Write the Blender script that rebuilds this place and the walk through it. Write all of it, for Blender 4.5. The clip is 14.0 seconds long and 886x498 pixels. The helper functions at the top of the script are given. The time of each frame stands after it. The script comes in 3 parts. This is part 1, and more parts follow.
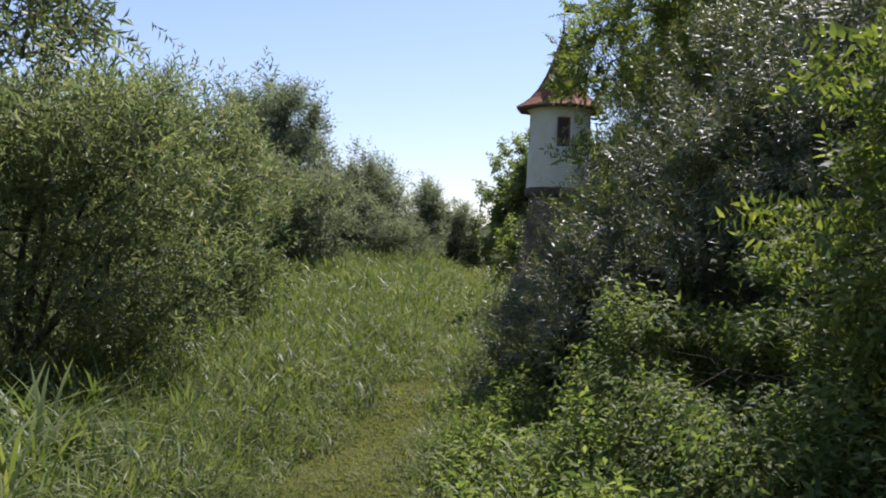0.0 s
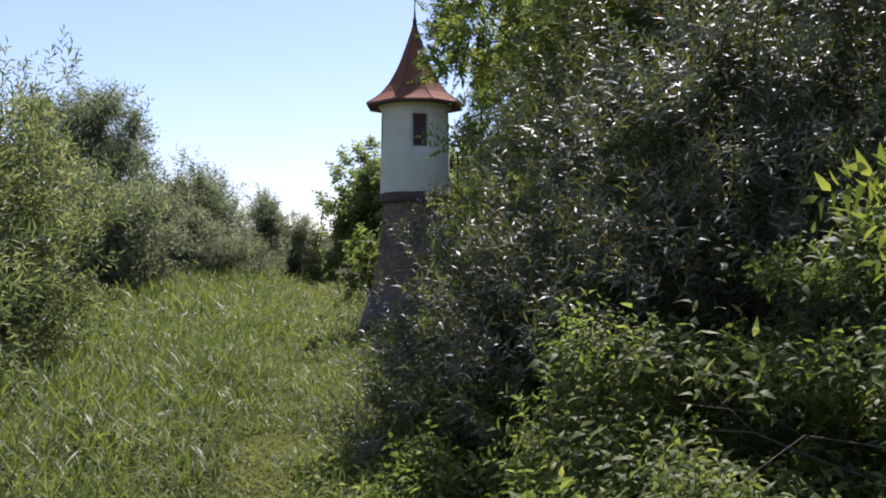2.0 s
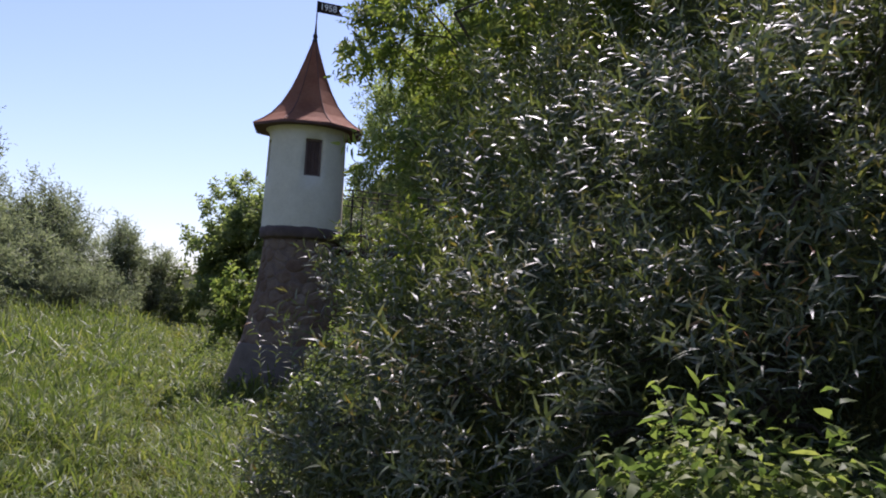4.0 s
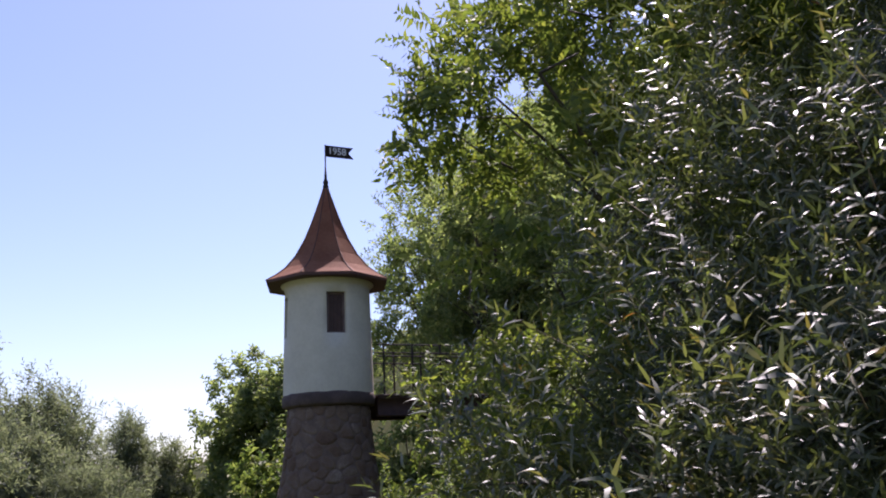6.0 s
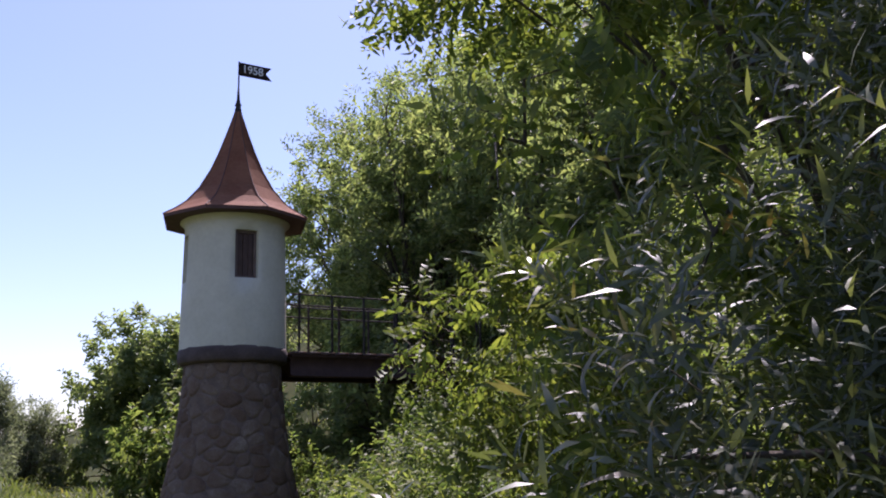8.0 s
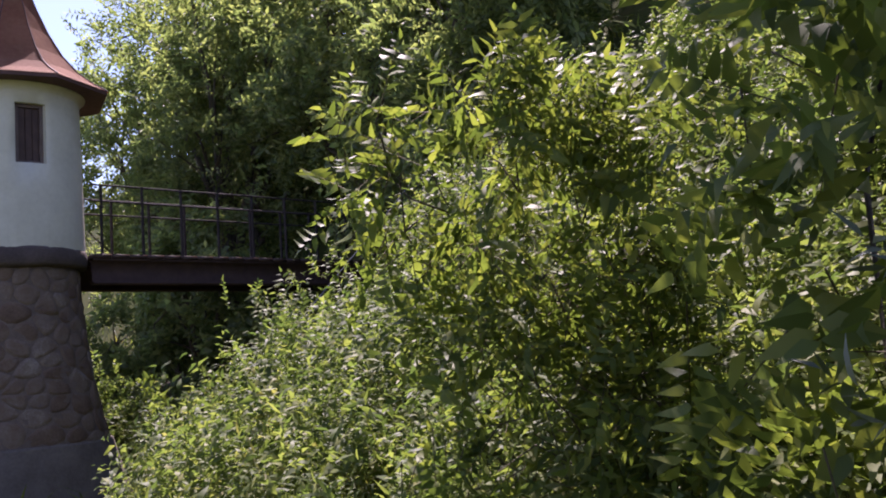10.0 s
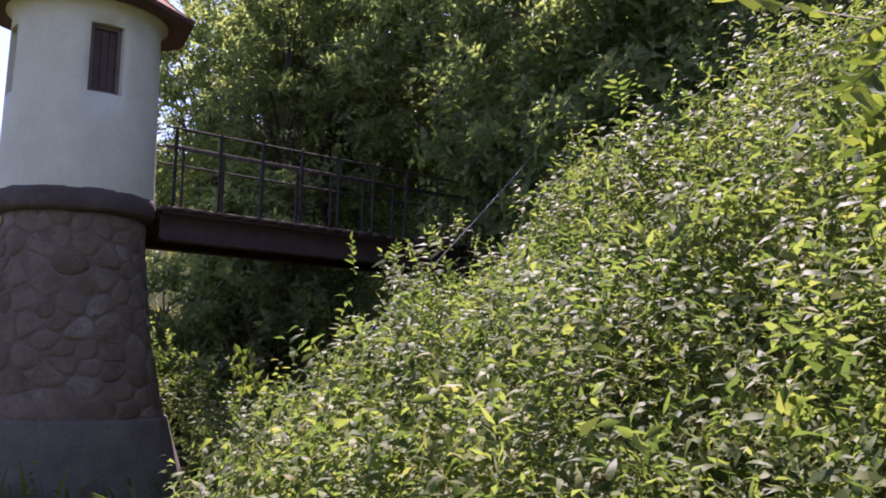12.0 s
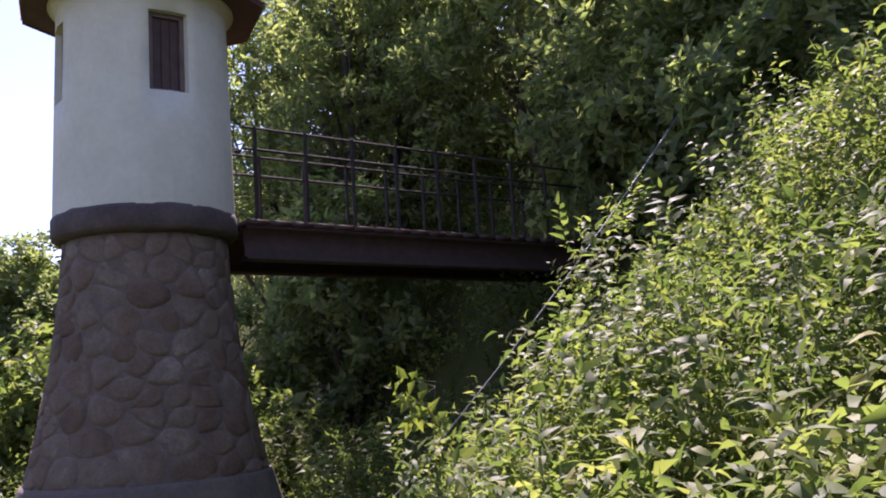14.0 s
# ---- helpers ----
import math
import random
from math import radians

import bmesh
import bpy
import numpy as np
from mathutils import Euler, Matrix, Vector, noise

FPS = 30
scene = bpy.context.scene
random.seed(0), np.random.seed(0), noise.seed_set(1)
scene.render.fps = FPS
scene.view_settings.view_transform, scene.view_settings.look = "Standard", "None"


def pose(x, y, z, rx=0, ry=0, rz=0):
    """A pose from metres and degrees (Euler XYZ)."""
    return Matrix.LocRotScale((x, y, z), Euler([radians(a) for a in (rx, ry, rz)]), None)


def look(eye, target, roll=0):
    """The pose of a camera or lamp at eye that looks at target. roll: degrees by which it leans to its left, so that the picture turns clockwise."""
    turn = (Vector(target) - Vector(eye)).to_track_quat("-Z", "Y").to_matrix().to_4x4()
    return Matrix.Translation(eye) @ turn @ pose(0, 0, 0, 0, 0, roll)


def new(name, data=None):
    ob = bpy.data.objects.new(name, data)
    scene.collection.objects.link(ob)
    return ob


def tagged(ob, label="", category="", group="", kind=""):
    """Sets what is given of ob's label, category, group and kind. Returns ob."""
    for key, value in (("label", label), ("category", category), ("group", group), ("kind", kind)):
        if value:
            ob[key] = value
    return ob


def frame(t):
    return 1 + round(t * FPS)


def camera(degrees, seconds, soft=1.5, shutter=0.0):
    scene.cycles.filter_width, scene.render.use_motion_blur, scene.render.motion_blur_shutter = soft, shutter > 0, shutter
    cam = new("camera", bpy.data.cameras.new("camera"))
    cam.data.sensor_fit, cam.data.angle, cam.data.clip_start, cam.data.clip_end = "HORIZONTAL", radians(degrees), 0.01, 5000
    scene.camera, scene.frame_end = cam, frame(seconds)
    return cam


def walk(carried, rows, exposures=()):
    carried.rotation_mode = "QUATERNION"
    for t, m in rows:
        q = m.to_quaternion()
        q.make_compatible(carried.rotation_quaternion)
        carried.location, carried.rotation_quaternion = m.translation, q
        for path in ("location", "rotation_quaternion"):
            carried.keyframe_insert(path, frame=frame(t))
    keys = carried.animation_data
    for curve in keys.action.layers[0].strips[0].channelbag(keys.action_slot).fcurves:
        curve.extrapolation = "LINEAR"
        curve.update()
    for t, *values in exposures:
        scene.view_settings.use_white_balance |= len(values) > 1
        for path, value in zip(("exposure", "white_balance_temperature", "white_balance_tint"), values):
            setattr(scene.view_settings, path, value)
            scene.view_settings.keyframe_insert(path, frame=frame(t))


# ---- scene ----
cam = camera(50.8, 14.0, soft=1.9)
PATH = [
    (0.0, -0.001, 0.010, 1.663, 89.987, -2.266, 0.030),
    (0.5, -0.041, 0.548, 1.659, 90.902, -1.399, -2.897),
    (1.0, -0.094, 1.062, 1.651, 90.677, -1.983, -3.290),
    (1.5, -0.183, 1.600, 1.655, 89.863, -0.861, -5.913),
    (2.0, -0.191, 2.119, 1.659, 90.987, 0.121, -9.960),
    (2.5, -0.185, 2.659, 1.629, 92.211, -1.814, -13.561),
    (5.0, -0.201, 5.054, 1.662, 99.615, -1.194, -20.217),
    (5.5, -0.201, 5.487, 1.679, 104.226, 3.249, -17.177),
    (6.0, -0.222, 5.914, 1.642, 104.284, 2.575, -17.325),
    (6.5, -0.197, 6.349, 1.630, 100.335, 4.565, -21.548),
    (7.0, -0.202, 6.833, 1.637, 101.161, 2.411, -22.316),
    (9.5, 0.065, 9.010, 1.671, 102.857, 3.608, -30.775),
    (10.0, 0.101, 9.396, 1.655, 96.715, 3.992, -36.744),
    (10.5, 0.096, 9.767, 1.681, 98.055, 0.868, -35.980),
    (11.0, 0.115, 10.170, 1.680, 98.686, 1.281, -34.019),
    (11.5, 0.169, 10.562, 1.666, 97.146, 1.676, -35.284),
    (12.0, 0.241, 10.927, 1.651, 96.825, -1.386, -35.628),
    (12.5, 0.308, 11.293, 1.632, 99.876, 2.734, -31.362),
    (13.0, 0.345, 11.688, 1.605, 99.546, 3.507, -31.293),
    (13.5, 0.385, 12.071, 1.606, 98.153, 4.654, -31.835),
    (14.0, 0.408, 12.452, 1.627, 98.309, 3.570, -32.584),
]
EXPOSURES = [(0.0, 0.8, 6000, 26), (2.5, 1.0, 6000, 31), (5.0, 0.75, 5980, 34), (5.5, 1.0, 6150, 36), (6.0, 1.0, 6150, 36), (6.5, 0.9, 6000, 36), (7.0, 1.02, 6000, 37), (9.5, 1.0, 6080, 40),
             (10.4, 1.75, 6250, 44), (11.2, 1.55, 6200, 44), (14.0, 1.65, 6150, 46)]
walk(cam, [(t, pose(*p)) for t, *p in PATH], EXPOSURES)

# ---- light ----
SUN_AZ, SUN_EL = 27.0, 58.0      # degrees right of +y, and above the horizon
world = bpy.data.worlds.new("sky")
scene.world = world
world.use_nodes = True
wn = world.node_tree.nodes
sky = wn.new("ShaderNodeTexSky")
sky.sky_type, sky.sun_disc = "NISHITA", False
sky.sun_elevation, sky.sun_rotation = radians(SUN_EL), radians(SUN_AZ)
sky.dust_density, sky.air_density, sky.ozone_density = 0.6, 1.05, 1.7
world.node_tree.links.new(sky.outputs[0], wn["Background"].inputs[0])
wn["Background"].inputs[1].default_value = 0.085
sun_data = bpy.data.lights.new("sun", "SUN")
sun_data.energy, sun_data.angle, sun_data.color = 4.8, radians(0.55), (1.0, 0.95, 0.86)
sun = new("sun", sun_data)
sd = Vector((math.sin(radians(SUN_AZ)) * math.cos(radians(SUN_EL)), math.cos(radians(SUN_AZ)) * math.cos(radians(SUN_EL)), math.sin(radians(SUN_EL))))
sun.matrix_world = look(sd * 60, (0, 0, 0))


# ---- materials ----
def material(name):
    m = bpy.data.materials.new(name)
    m.use_nodes = True
    nt = m.node_tree
    return m, nt, nt.nodes["Principled BSDF"]


def ramp(nt, fac, stops):
    r = nt.nodes.new("ShaderNodeValToRGB")
    while len(r.color_ramp.elements) < len(stops):
        r.color_ramp.elements.new(0.5)
    for e, (p, c) in zip(r.color_ramp.elements, stops):
        e.position, e.color = p, (*c, 1)
    nt.links.new(fac, r.inputs[0])
    return r.outputs[0]


def noise_tex(nt, scale, detail=4.0, rough=0.6, kind="ShaderNodeTexNoise"):
    c = nt.nodes.new("ShaderNodeTexCoord")
    n = nt.nodes.new(kind)
    n.inputs["Scale"].default_value = scale
    if kind == "ShaderNodeTexNoise":
        n.inputs["Detail"].default_value, n.inputs["Roughness"].default_value = detail, rough
    nt.links.new(c.outputs["Object"], n.inputs["Vector"])
    return n


def mix_col(nt, fac, a, b, mode="MIX"):
    m = nt.nodes.new("ShaderNodeMix")
    m.data_type, m.blend_type = "RGBA", mode
    for sock, val in ((m.inputs[0], fac), (m.inputs[6], a), (m.inputs[7], b)):
        if hasattr(val, "links"):
            nt.links.new(val, sock)
        elif isinstance(val, tuple):
            sock.default_value = (*val, 1)
        else:
            sock.default_value = val
    return m.outputs[2]


def bump(nt, height, bsdf, strength=0.4, distance=0.01):
    b = nt.nodes.new("ShaderNodeBump")
    b.inputs["Strength"].default_value, b.inputs["Distance"].default_value = strength, distance
    nt.links.new(height, b.inputs["Height"])
    nt.links.new(b.outputs[0], bsdf.inputs["Normal"])


def leaf_material(name, stops, gloss=0.42, through_light=0.38, spec=0.5, tint=(1.6, 1.7, 0.7)):
    """Leaves: colour differs leaf by leaf and in drifts, with light passing through the blade."""
    m, nt, p = material(name)
    geo = nt.nodes.new("ShaderNodeNewGeometry")
    n = noise_tex(nt, 1.3, 3)
    add = nt.nodes.new("ShaderNodeMath")
    add.operation = "MULTIPLY_ADD"
    nt.links.new(n.outputs[0], add.inputs[0])
    add.inputs[1].default_value = 0.6
    half = nt.nodes.new("ShaderNodeMath")
    half.operation = "MULTIPLY_ADD"
    nt.links.new(geo.outputs["Random Per Island"], half.inputs[0])
    half.inputs[1].default_value, half.inputs[2].default_value = 0.75, -0.15
    nt.links.new(half.outputs[0], add.inputs[2])
    col = ramp(nt, add.outputs[0], stops)
    nt.links.new(col, p.inputs["Base Color"])
    p.inputs["Roughness"].default_value = gloss
    p.inputs["Specular IOR Level"].default_value = spec
    tr = nt.nodes.new("ShaderNodeBsdfTranslucent")
    warm = mix_col(nt, 1.0, col, tint, "MULTIPLY")
    nt.links.new(warm, tr.inputs[0])
    mx = nt.nodes.new("ShaderNodeMixShader")
    mx.inputs[0].default_value = through_light
    nt.links.new(p.outputs[0], mx.inputs[1])
    nt.links.new(tr.outputs[0], mx.inputs[2])
    nt.links.new(mx.outputs[0], nt.nodes["Material Output"].inputs[0])
    return m


def rough_material(name, stops, scale=6.0, rough=0.85, relief=0.5, depth=0.01, metal=0.0, per_object=0.0, spec=0.3):
    """Stone, bark, plaster, metal: two scales of noise for colour and relief."""
    m, nt, p = material(name)
    big, fine = noise_tex(nt, scale, 5), noise_tex(nt, scale * 9, 3)
    f = nt.nodes.new("ShaderNodeMath")
    f.operation = "MULTIPLY_ADD"
    nt.links.new(fine.outputs[0], f.inputs[0])
    f.inputs[1].default_value = 0.35
    sc = nt.nodes.new("ShaderNodeMath")
    sc.operation = "MULTIPLY_ADD"
    nt.links.new(big.outputs[0], sc.inputs[0])
    sc.inputs[1].default_value, sc.inputs[2].default_value = 0.65, 0.0
    nt.links.new(sc.outputs[0], f.inputs[2])
    val = f.outputs[0]
    if per_object:
        info = nt.nodes.new("ShaderNodeObjectInfo")
        o = nt.nodes.new("ShaderNodeMath")
        o.operation = "MULTIPLY_ADD"
        nt.links.new(info.outputs["Random"], o.inputs[0])
        o.inputs[1].default_value = per_object
        shift = nt.nodes.new("ShaderNodeMath")
        shift.operation = "SUBTRACT"
        nt.links.new(val, shift.inputs[0])
        shift.inputs[1].default_value = per_object / 2
        nt.links.new(shift.outputs[0], o.inputs[2])
        val = o.outputs[0]
    nt.links.new(ramp(nt, val, stops), p.inputs["Base Color"])
    p.inputs["Roughness"].default_value, p.inputs["Metallic"].default_value = rough, metal
    p.inputs["Specular IOR Level"].default_value = spec
    bump(nt, f.outputs[0], p, relief, depth)
    return m


M_WILLOW = leaf_material("willow_leaf", [(0.1, (0.044, 0.058, 0.030)), (0.5, (0.085, 0.108, 0.050)), (0.82, (0.155, 0.168, 0.082)), (0.95, (0.22, 0.165, 0.06)), (1.0, (0.32, 0.13, 0.05))], 0.46, 0.28, 0.62)
M_WILLOW_GREY = leaf_material("grey_willow_leaf", [(0.1, (0.070, 0.098, 0.045)), (0.5, (0.142, 0.178, 0.082)), (0.85, (0.235, 0.245, 0.13)), (0.97, (0.30, 0.22, 0.10))], 0.5, 0.42, 0.45, (1.4, 1.52, 0.85))
M_ASH = leaf_material("ash_leaf", [(0.1, (0.070, 0.102, 0.030)), (0.5, (0.130, 0.170, 0.048)), (0.9, (0.22, 0.24, 0.07))], 0.55, 0.44, 0.22)
M_WEED = leaf_material("weed_leaf", [(0.1, (0.062, 0.094, 0.030)), (0.5, (0.128, 0.166, 0.046)), (0.85, (0.215, 0.235, 0.07)), (0.98, (0.28, 0.25, 0.09))], 0.55, 0.48, 0.22, (1.4, 1.58, 0.9))
# leaf colour and translucency raised to stand in for veiling glare over the hillside
M_HILL_VEILED = leaf_material("veiled_hill_leaf", [(0.1, (0.100, 0.132, 0.056)), (0.5, (0.175, 0.212, 0.090)), (0.9, (0.28, 0.295, 0.125))], 0.55, 0.56, 0.28, (1.45, 1.6, 0.9))
# distant willows: paler, bluer leaves, with the haze put into their colour
M_FAR_HAZED = leaf_material("hazed_far_leaf", [(0.1, (0.100, 0.122, 0.082)), (0.5, (0.165, 0.190, 0.128)), (0.9, (0.245, 0.262, 0.18))], 0.6, 0.42, 0.3, (1.45, 1.55, 0.95))
M_GRASS = leaf_material("grass_blade", [(0.1, (0.060, 0.085, 0.028)), (0.5, (0.108, 0.136, 0.040)), (0.8, (0.155, 0.172, 0.056)), (0.98, (0.25, 0.21, 0.09))], 0.55, 0.40, 0.22)
M_TURF = leaf_material("trodden_turf", [(0.1, (0.095, 0.118, 0.027)), (0.5, (0.150, 0.175, 0.042)), (0.9, (0.22, 0.205, 0.068))], 0.7, 0.40, 0.1)
M_REED = leaf_material("reed_blade", [(0.1, (0.064, 0.100, 0.030)), (0.55, (0.122, 0.162, 0.050)), (0.9, (0.205, 0.22, 0.09)), (0.99, (0.31, 0.28, 0.15))], 0.5, 0.34, 0.25)
M_BARK = rough_material("bark", [(0.3, (0.045, 0.036, 0.026)), (0.7, (0.13, 0.105, 0.075))], 7, 0.9, 0.8, 0.02)
M_TWIG = rough_material("twig", [(0.3, (0.05, 0.045, 0.022)), (0.7, (0.13, 0.10, 0.05))], 12, 0.8, 0.3)
M_SOIL = rough_material("meadow_soil", [(0.3, (0.028, 0.038, 0.012)), (0.5, (0.055, 0.066, 0.019)), (0.72, (0.10, 0.078, 0.034))], 1.4, 0.95, 0.7, 0.03, spec=0.05)
M_STONE = rough_material("field_stone", [(0.22, (0.080, 0.048, 0.031)), (0.45, (0.145, 0.094, 0.063)), (0.62, (0.185, 0.135, 0.100)), (0.8, (0.30, 0.245, 0.20))], 5, 0.88, 0.8, 0.012, 0, 0.24)
M_MORTAR = rough_material("mortar", [(0.3, (0.10, 0.072, 0.057)), (0.7, (0.20, 0.150, 0.118))], 9, 0.95, 0.7)
M_CONCRETE = rough_material("weathered_concrete", [(0.3, (0.085, 0.068, 0.055)), (0.7, (0.175, 0.142, 0.118))], 4, 0.9, 0.5)
M_LEDGE = rough_material("ledge_concrete", [(0.3, (0.055, 0.040, 0.036)), (0.7, (0.13, 0.098, 0.088))], 5, 0.9, 0.6)
M_PLASTER = rough_material("white_lime_plaster", [(0.25, (0.48, 0.455, 0.345)), (0.45, (0.56, 0.53, 0.41)), (0.65, (0.63, 0.60, 0.475))], 2.2, 0.9, 0.3, 0.006)
M_ROOF = rough_material("red_sheet_metal", [(0.25, (0.27, 0.115, 0.065)), (0.5, (0.39, 0.185, 0.105)), (0.75, (0.50, 0.29, 0.19))], 2.5, 0.78, 0.15, 0.004, 0.0, 0.3, 0.18)
M_FASCIA = rough_material("dark_fascia", [(0.3, (0.07, 0.035, 0.03)), (0.7, (0.13, 0.07, 0.06))], 6, 0.7, 0.3)
M_IRON = rough_material("dark_iron", [(0.3, (0.02, 0.016, 0.016)), (0.7, (0.055, 0.042, 0.038))], 10, 0.8, 0.2, 0.003, 0.0, spec=0.2)
M_RUST = rough_material("rusty_iron", [(0.3, (0.045, 0.026, 0.021)), (0.7, (0.10, 0.058, 0.044))], 10, 0.7, 0.3, 0.004, 0.3)
M_SHUTTER = rough_material("brown_wood", [(0.3, (0.045, 0.026, 0.02)), (0.7, (0.10, 0.058, 0.045))], 9, 0.6, 0.3)
M_FRAME = rough_material("worn_wood_frame", [(0.3, (0.09, 0.06, 0.05)), (0.7, (0.19, 0.14, 0.12))], 9, 0.65, 0.3)
M_STEEL = rough_material("bright_steel_cable", [(0.3, (0.12, 0.12, 0.12)), (0.7, (0.26, 0.26, 0.26))], 20, 0.42, 0.2, 0.002, 0.8)
M_LETTER = rough_material("white_paint", [(0.3, (0.7, 0.7, 0.7)), (0.7, (0.82, 0.82, 0.82))], 20, 0.6, 0.1)


# ---- mesh helpers ----
def empty(name, at, label, category, group=""):
    e = new(name)
    e.empty_display_size = 0.2
    e.location = at
    return tagged(e, label, category, group)


def link_mesh(name, verts, faces, mat, parent=None, label="", smooth=False):
    """One mesh object out of numpy arrays; faces is (n, 3) or (n, 4). Vertices are given in the parent's own axes."""
    me = bpy.data.meshes.new(name)
    k = faces.shape[1]
    me.vertices.add(len(verts))
    me.vertices.foreach_set("co", np.ascontiguousarray(verts, np.float32).ravel())
    me.loops.add(faces.size)
    me.loops.foreach_set("vertex_index", np.ascontiguousarray(faces, np.int32).ravel())
    me.polygons.add(len(faces))
    me.polygons.foreach_set("loop_start", np.arange(0, faces.size, k, dtype=np.int32))
    me.polygons.foreach_set("loop_total", np.full(len(faces), k, np.int32))
    if smooth:
        me.polygons.foreach_set("use_smooth", np.ones(len(faces), bool))
    me.update(calc_edges=True)
    me.materials.append(mat)
    ob = new(name, me)
    if parent is not None:
        ob.parent = parent
    if label:
        ob["label"] = label
    return ob


def part(name, bm, mat, parent=None, label="", smooth=False, m=None):
    me = bpy.data.meshes.new(name)
    bmesh.ops.recalc_face_normals(bm, faces=bm.faces)
    if smooth:
        for f in bm.faces:
            f.smooth = True
    bm.to_mesh(me)
    bm.free()
    me.materials.append(mat)
    ob = new(name, me)
    if parent is not None:
        ob.parent = parent
    if m is not None:
        ob.matrix_basis = m
    if label:
        ob["label"] = label
    return ob


def unit(v):
    return v / np.maximum(np.linalg.norm(v, axis=-1, keepdims=True), 1e-9)


def tube_arrays(points, radii, sides=6):
    """A tapered tube along a line of points."""
    pts = np.asarray(points, float)
    tang = unit(np.gradient(pts, axis=0))
    ref = np.where(np.abs(tang[:, 2:3]) > 0.9, np.array([[1.0, 0, 0]]), np.array([[0, 0, 1.0]]))
    a = unit(np.cross(tang, ref))
    b = np.cross(tang, a)
    ang = np.linspace(0, 2 * np.pi, sides, endpoint=False)
    ring = a[:, None] * np.cos(ang)[None, :, None] + b[:, None] * np.sin(ang)[None, :, None]
    v = (pts[:, None] + ring * np.asarray(radii, float)[:, None, None]).reshape(-1, 3)
    f = []
    for i in range(len(pts) - 1):
        for j in range(sides):
            k = (j + 1) % sides
            f.append((i * sides + j, i * sides + k, (i + 1) * sides + k, (i + 1) * sides + j))
    return v, np.array(f)


def joined(pieces):
    vs, fs, n = [], [], 0
    for v, f in pieces:
        vs.append(v)
        fs.append(f + n)
        n += len(v)
    return np.concatenate(vs), np.concatenate(fs)


def leaf(length, width, droop=0.15, fold=0.2):
    """One leaf blade along +x, its upper face to +z: four triangles, bent and twisted."""
    v = np.array([(0, 0, 0), (0.28 * length, 0.46 * width, fold * width), (0.28 * length, -0.46 * width, fold * width), (0.62 * length, 0.31 * width, fold * width * 0.6 - 0.25 * droop * length),
                  (0.62 * length, -0.31 * width, -0.25 * droop * length), (length, 0, -droop * length)])
    f = np.array([(0, 2, 1), (1, 2, 4), (1, 4, 3), (3, 4, 5)])
    return v, f


def flat_leaf(length, width, droop=0.15, fold=0.2):
    """A leaf for plants that stay further off: two triangles hinged on the midrib."""
    v = np.array([(0, 0, 0), (0.42 * length, 0.5 * width, fold * width), (length, 0, -droop * length), (0.42 * length, -0.5 * width, fold * width)])
    return v, np.array([(0, 2, 1), (0, 3, 2)])


def turn(v, ax, deg):
    m = np.array(Matrix.Rotation(radians(deg), 3, ax))
    return v @ m.T


def shoot(rng, kind):
    """Leaves of one twig that grows along +z from the origin, as one bundle."""
    out = []
    # leaves, length of the twig, length and width of a leaf, angle from the twig
    n, ln, long_, wide, open_ = {
        "willow": (14, 0.30, 0.098, 0.0165, 54), "willow_mid": (10, 0.32, 0.105, 0.023, 50), "willow_far": (8, 0.34, 0.13, 0.030, 48), "weed": (9, 0.34, 0.096, 0.036, 72), "grass": (6, 0.36, 0.21, 0.017, 50),
        "herb": (7, 0.30, 0.11, 0.045, 75), "clump": (8, 0.30, 0.15, 0.085, 66), "spray": (8, 0.30, 0.115, 0.046, 60), "pinnate": (12, 0.26, 0.088, 0.035, 58)}[kind]
    for i in range(n):
        h = ln * (i + 0.5) / n
        s = (0.75 + 0.5 * rng.random()) * (0.65 + 0.35 * math.sin(math.pi * (i + 1.5) / (n + 1)))
        make = flat_leaf if kind in ("willow_mid", "willow_far", "herb", "clump", "spray") else leaf
        v, f = make(long_ * s, wide * s, 0.05 + (0.45 if kind == "weed" else 0.3) * rng.random(), 0.15 + 0.2 * rng.random())
        v = turn(v, "X", rng.normal(0, 25))
        if kind in ("pinnate", "spray"):
            side = 90 if i % 2 else -90
            if i == n - 1:
                side, open_i = 0, 10
            else:
                open_i = open_ + rng.normal(0, 8)
            v = turn(v, "X", 35 * (1 if i % 2 else -1))
            v = turn(v, "Y", -(90 - open_i))
            v = turn(v, "Z", side + rng.normal(0, 8))
        else:
            v = turn(v, "Y", -(90 - open_ - rng.normal(0, 12)) * (1.0 if i < n - 2 else 1.6))
            v = turn(v, "Z", i * 137.5 + rng.normal(0, 15))
        v = v + np.array([rng.normal(0, 0.004), rng.normal(0, 0.004), h])
        out.append((v, f))
    return joined(out)


RNG = np.random.default_rng(7)
SHOOTS = {k: [shoot(RNG, k) for _ in range(4)] for k in ("willow", "willow_mid", "willow_far", "weed", "grass", "herb", "clump", "spray", "pinnate")}


def frames_from(dirs, rng):
    """Rotation matrices whose z axis is dirs, with a random twist."""
    z = unit(dirs)
    r = unit(rng.normal(size=z.shape))
    x = unit(np.cross(r, z))
    y = np.cross(z, x)
    return np.stack([x, y, z], axis=-1)


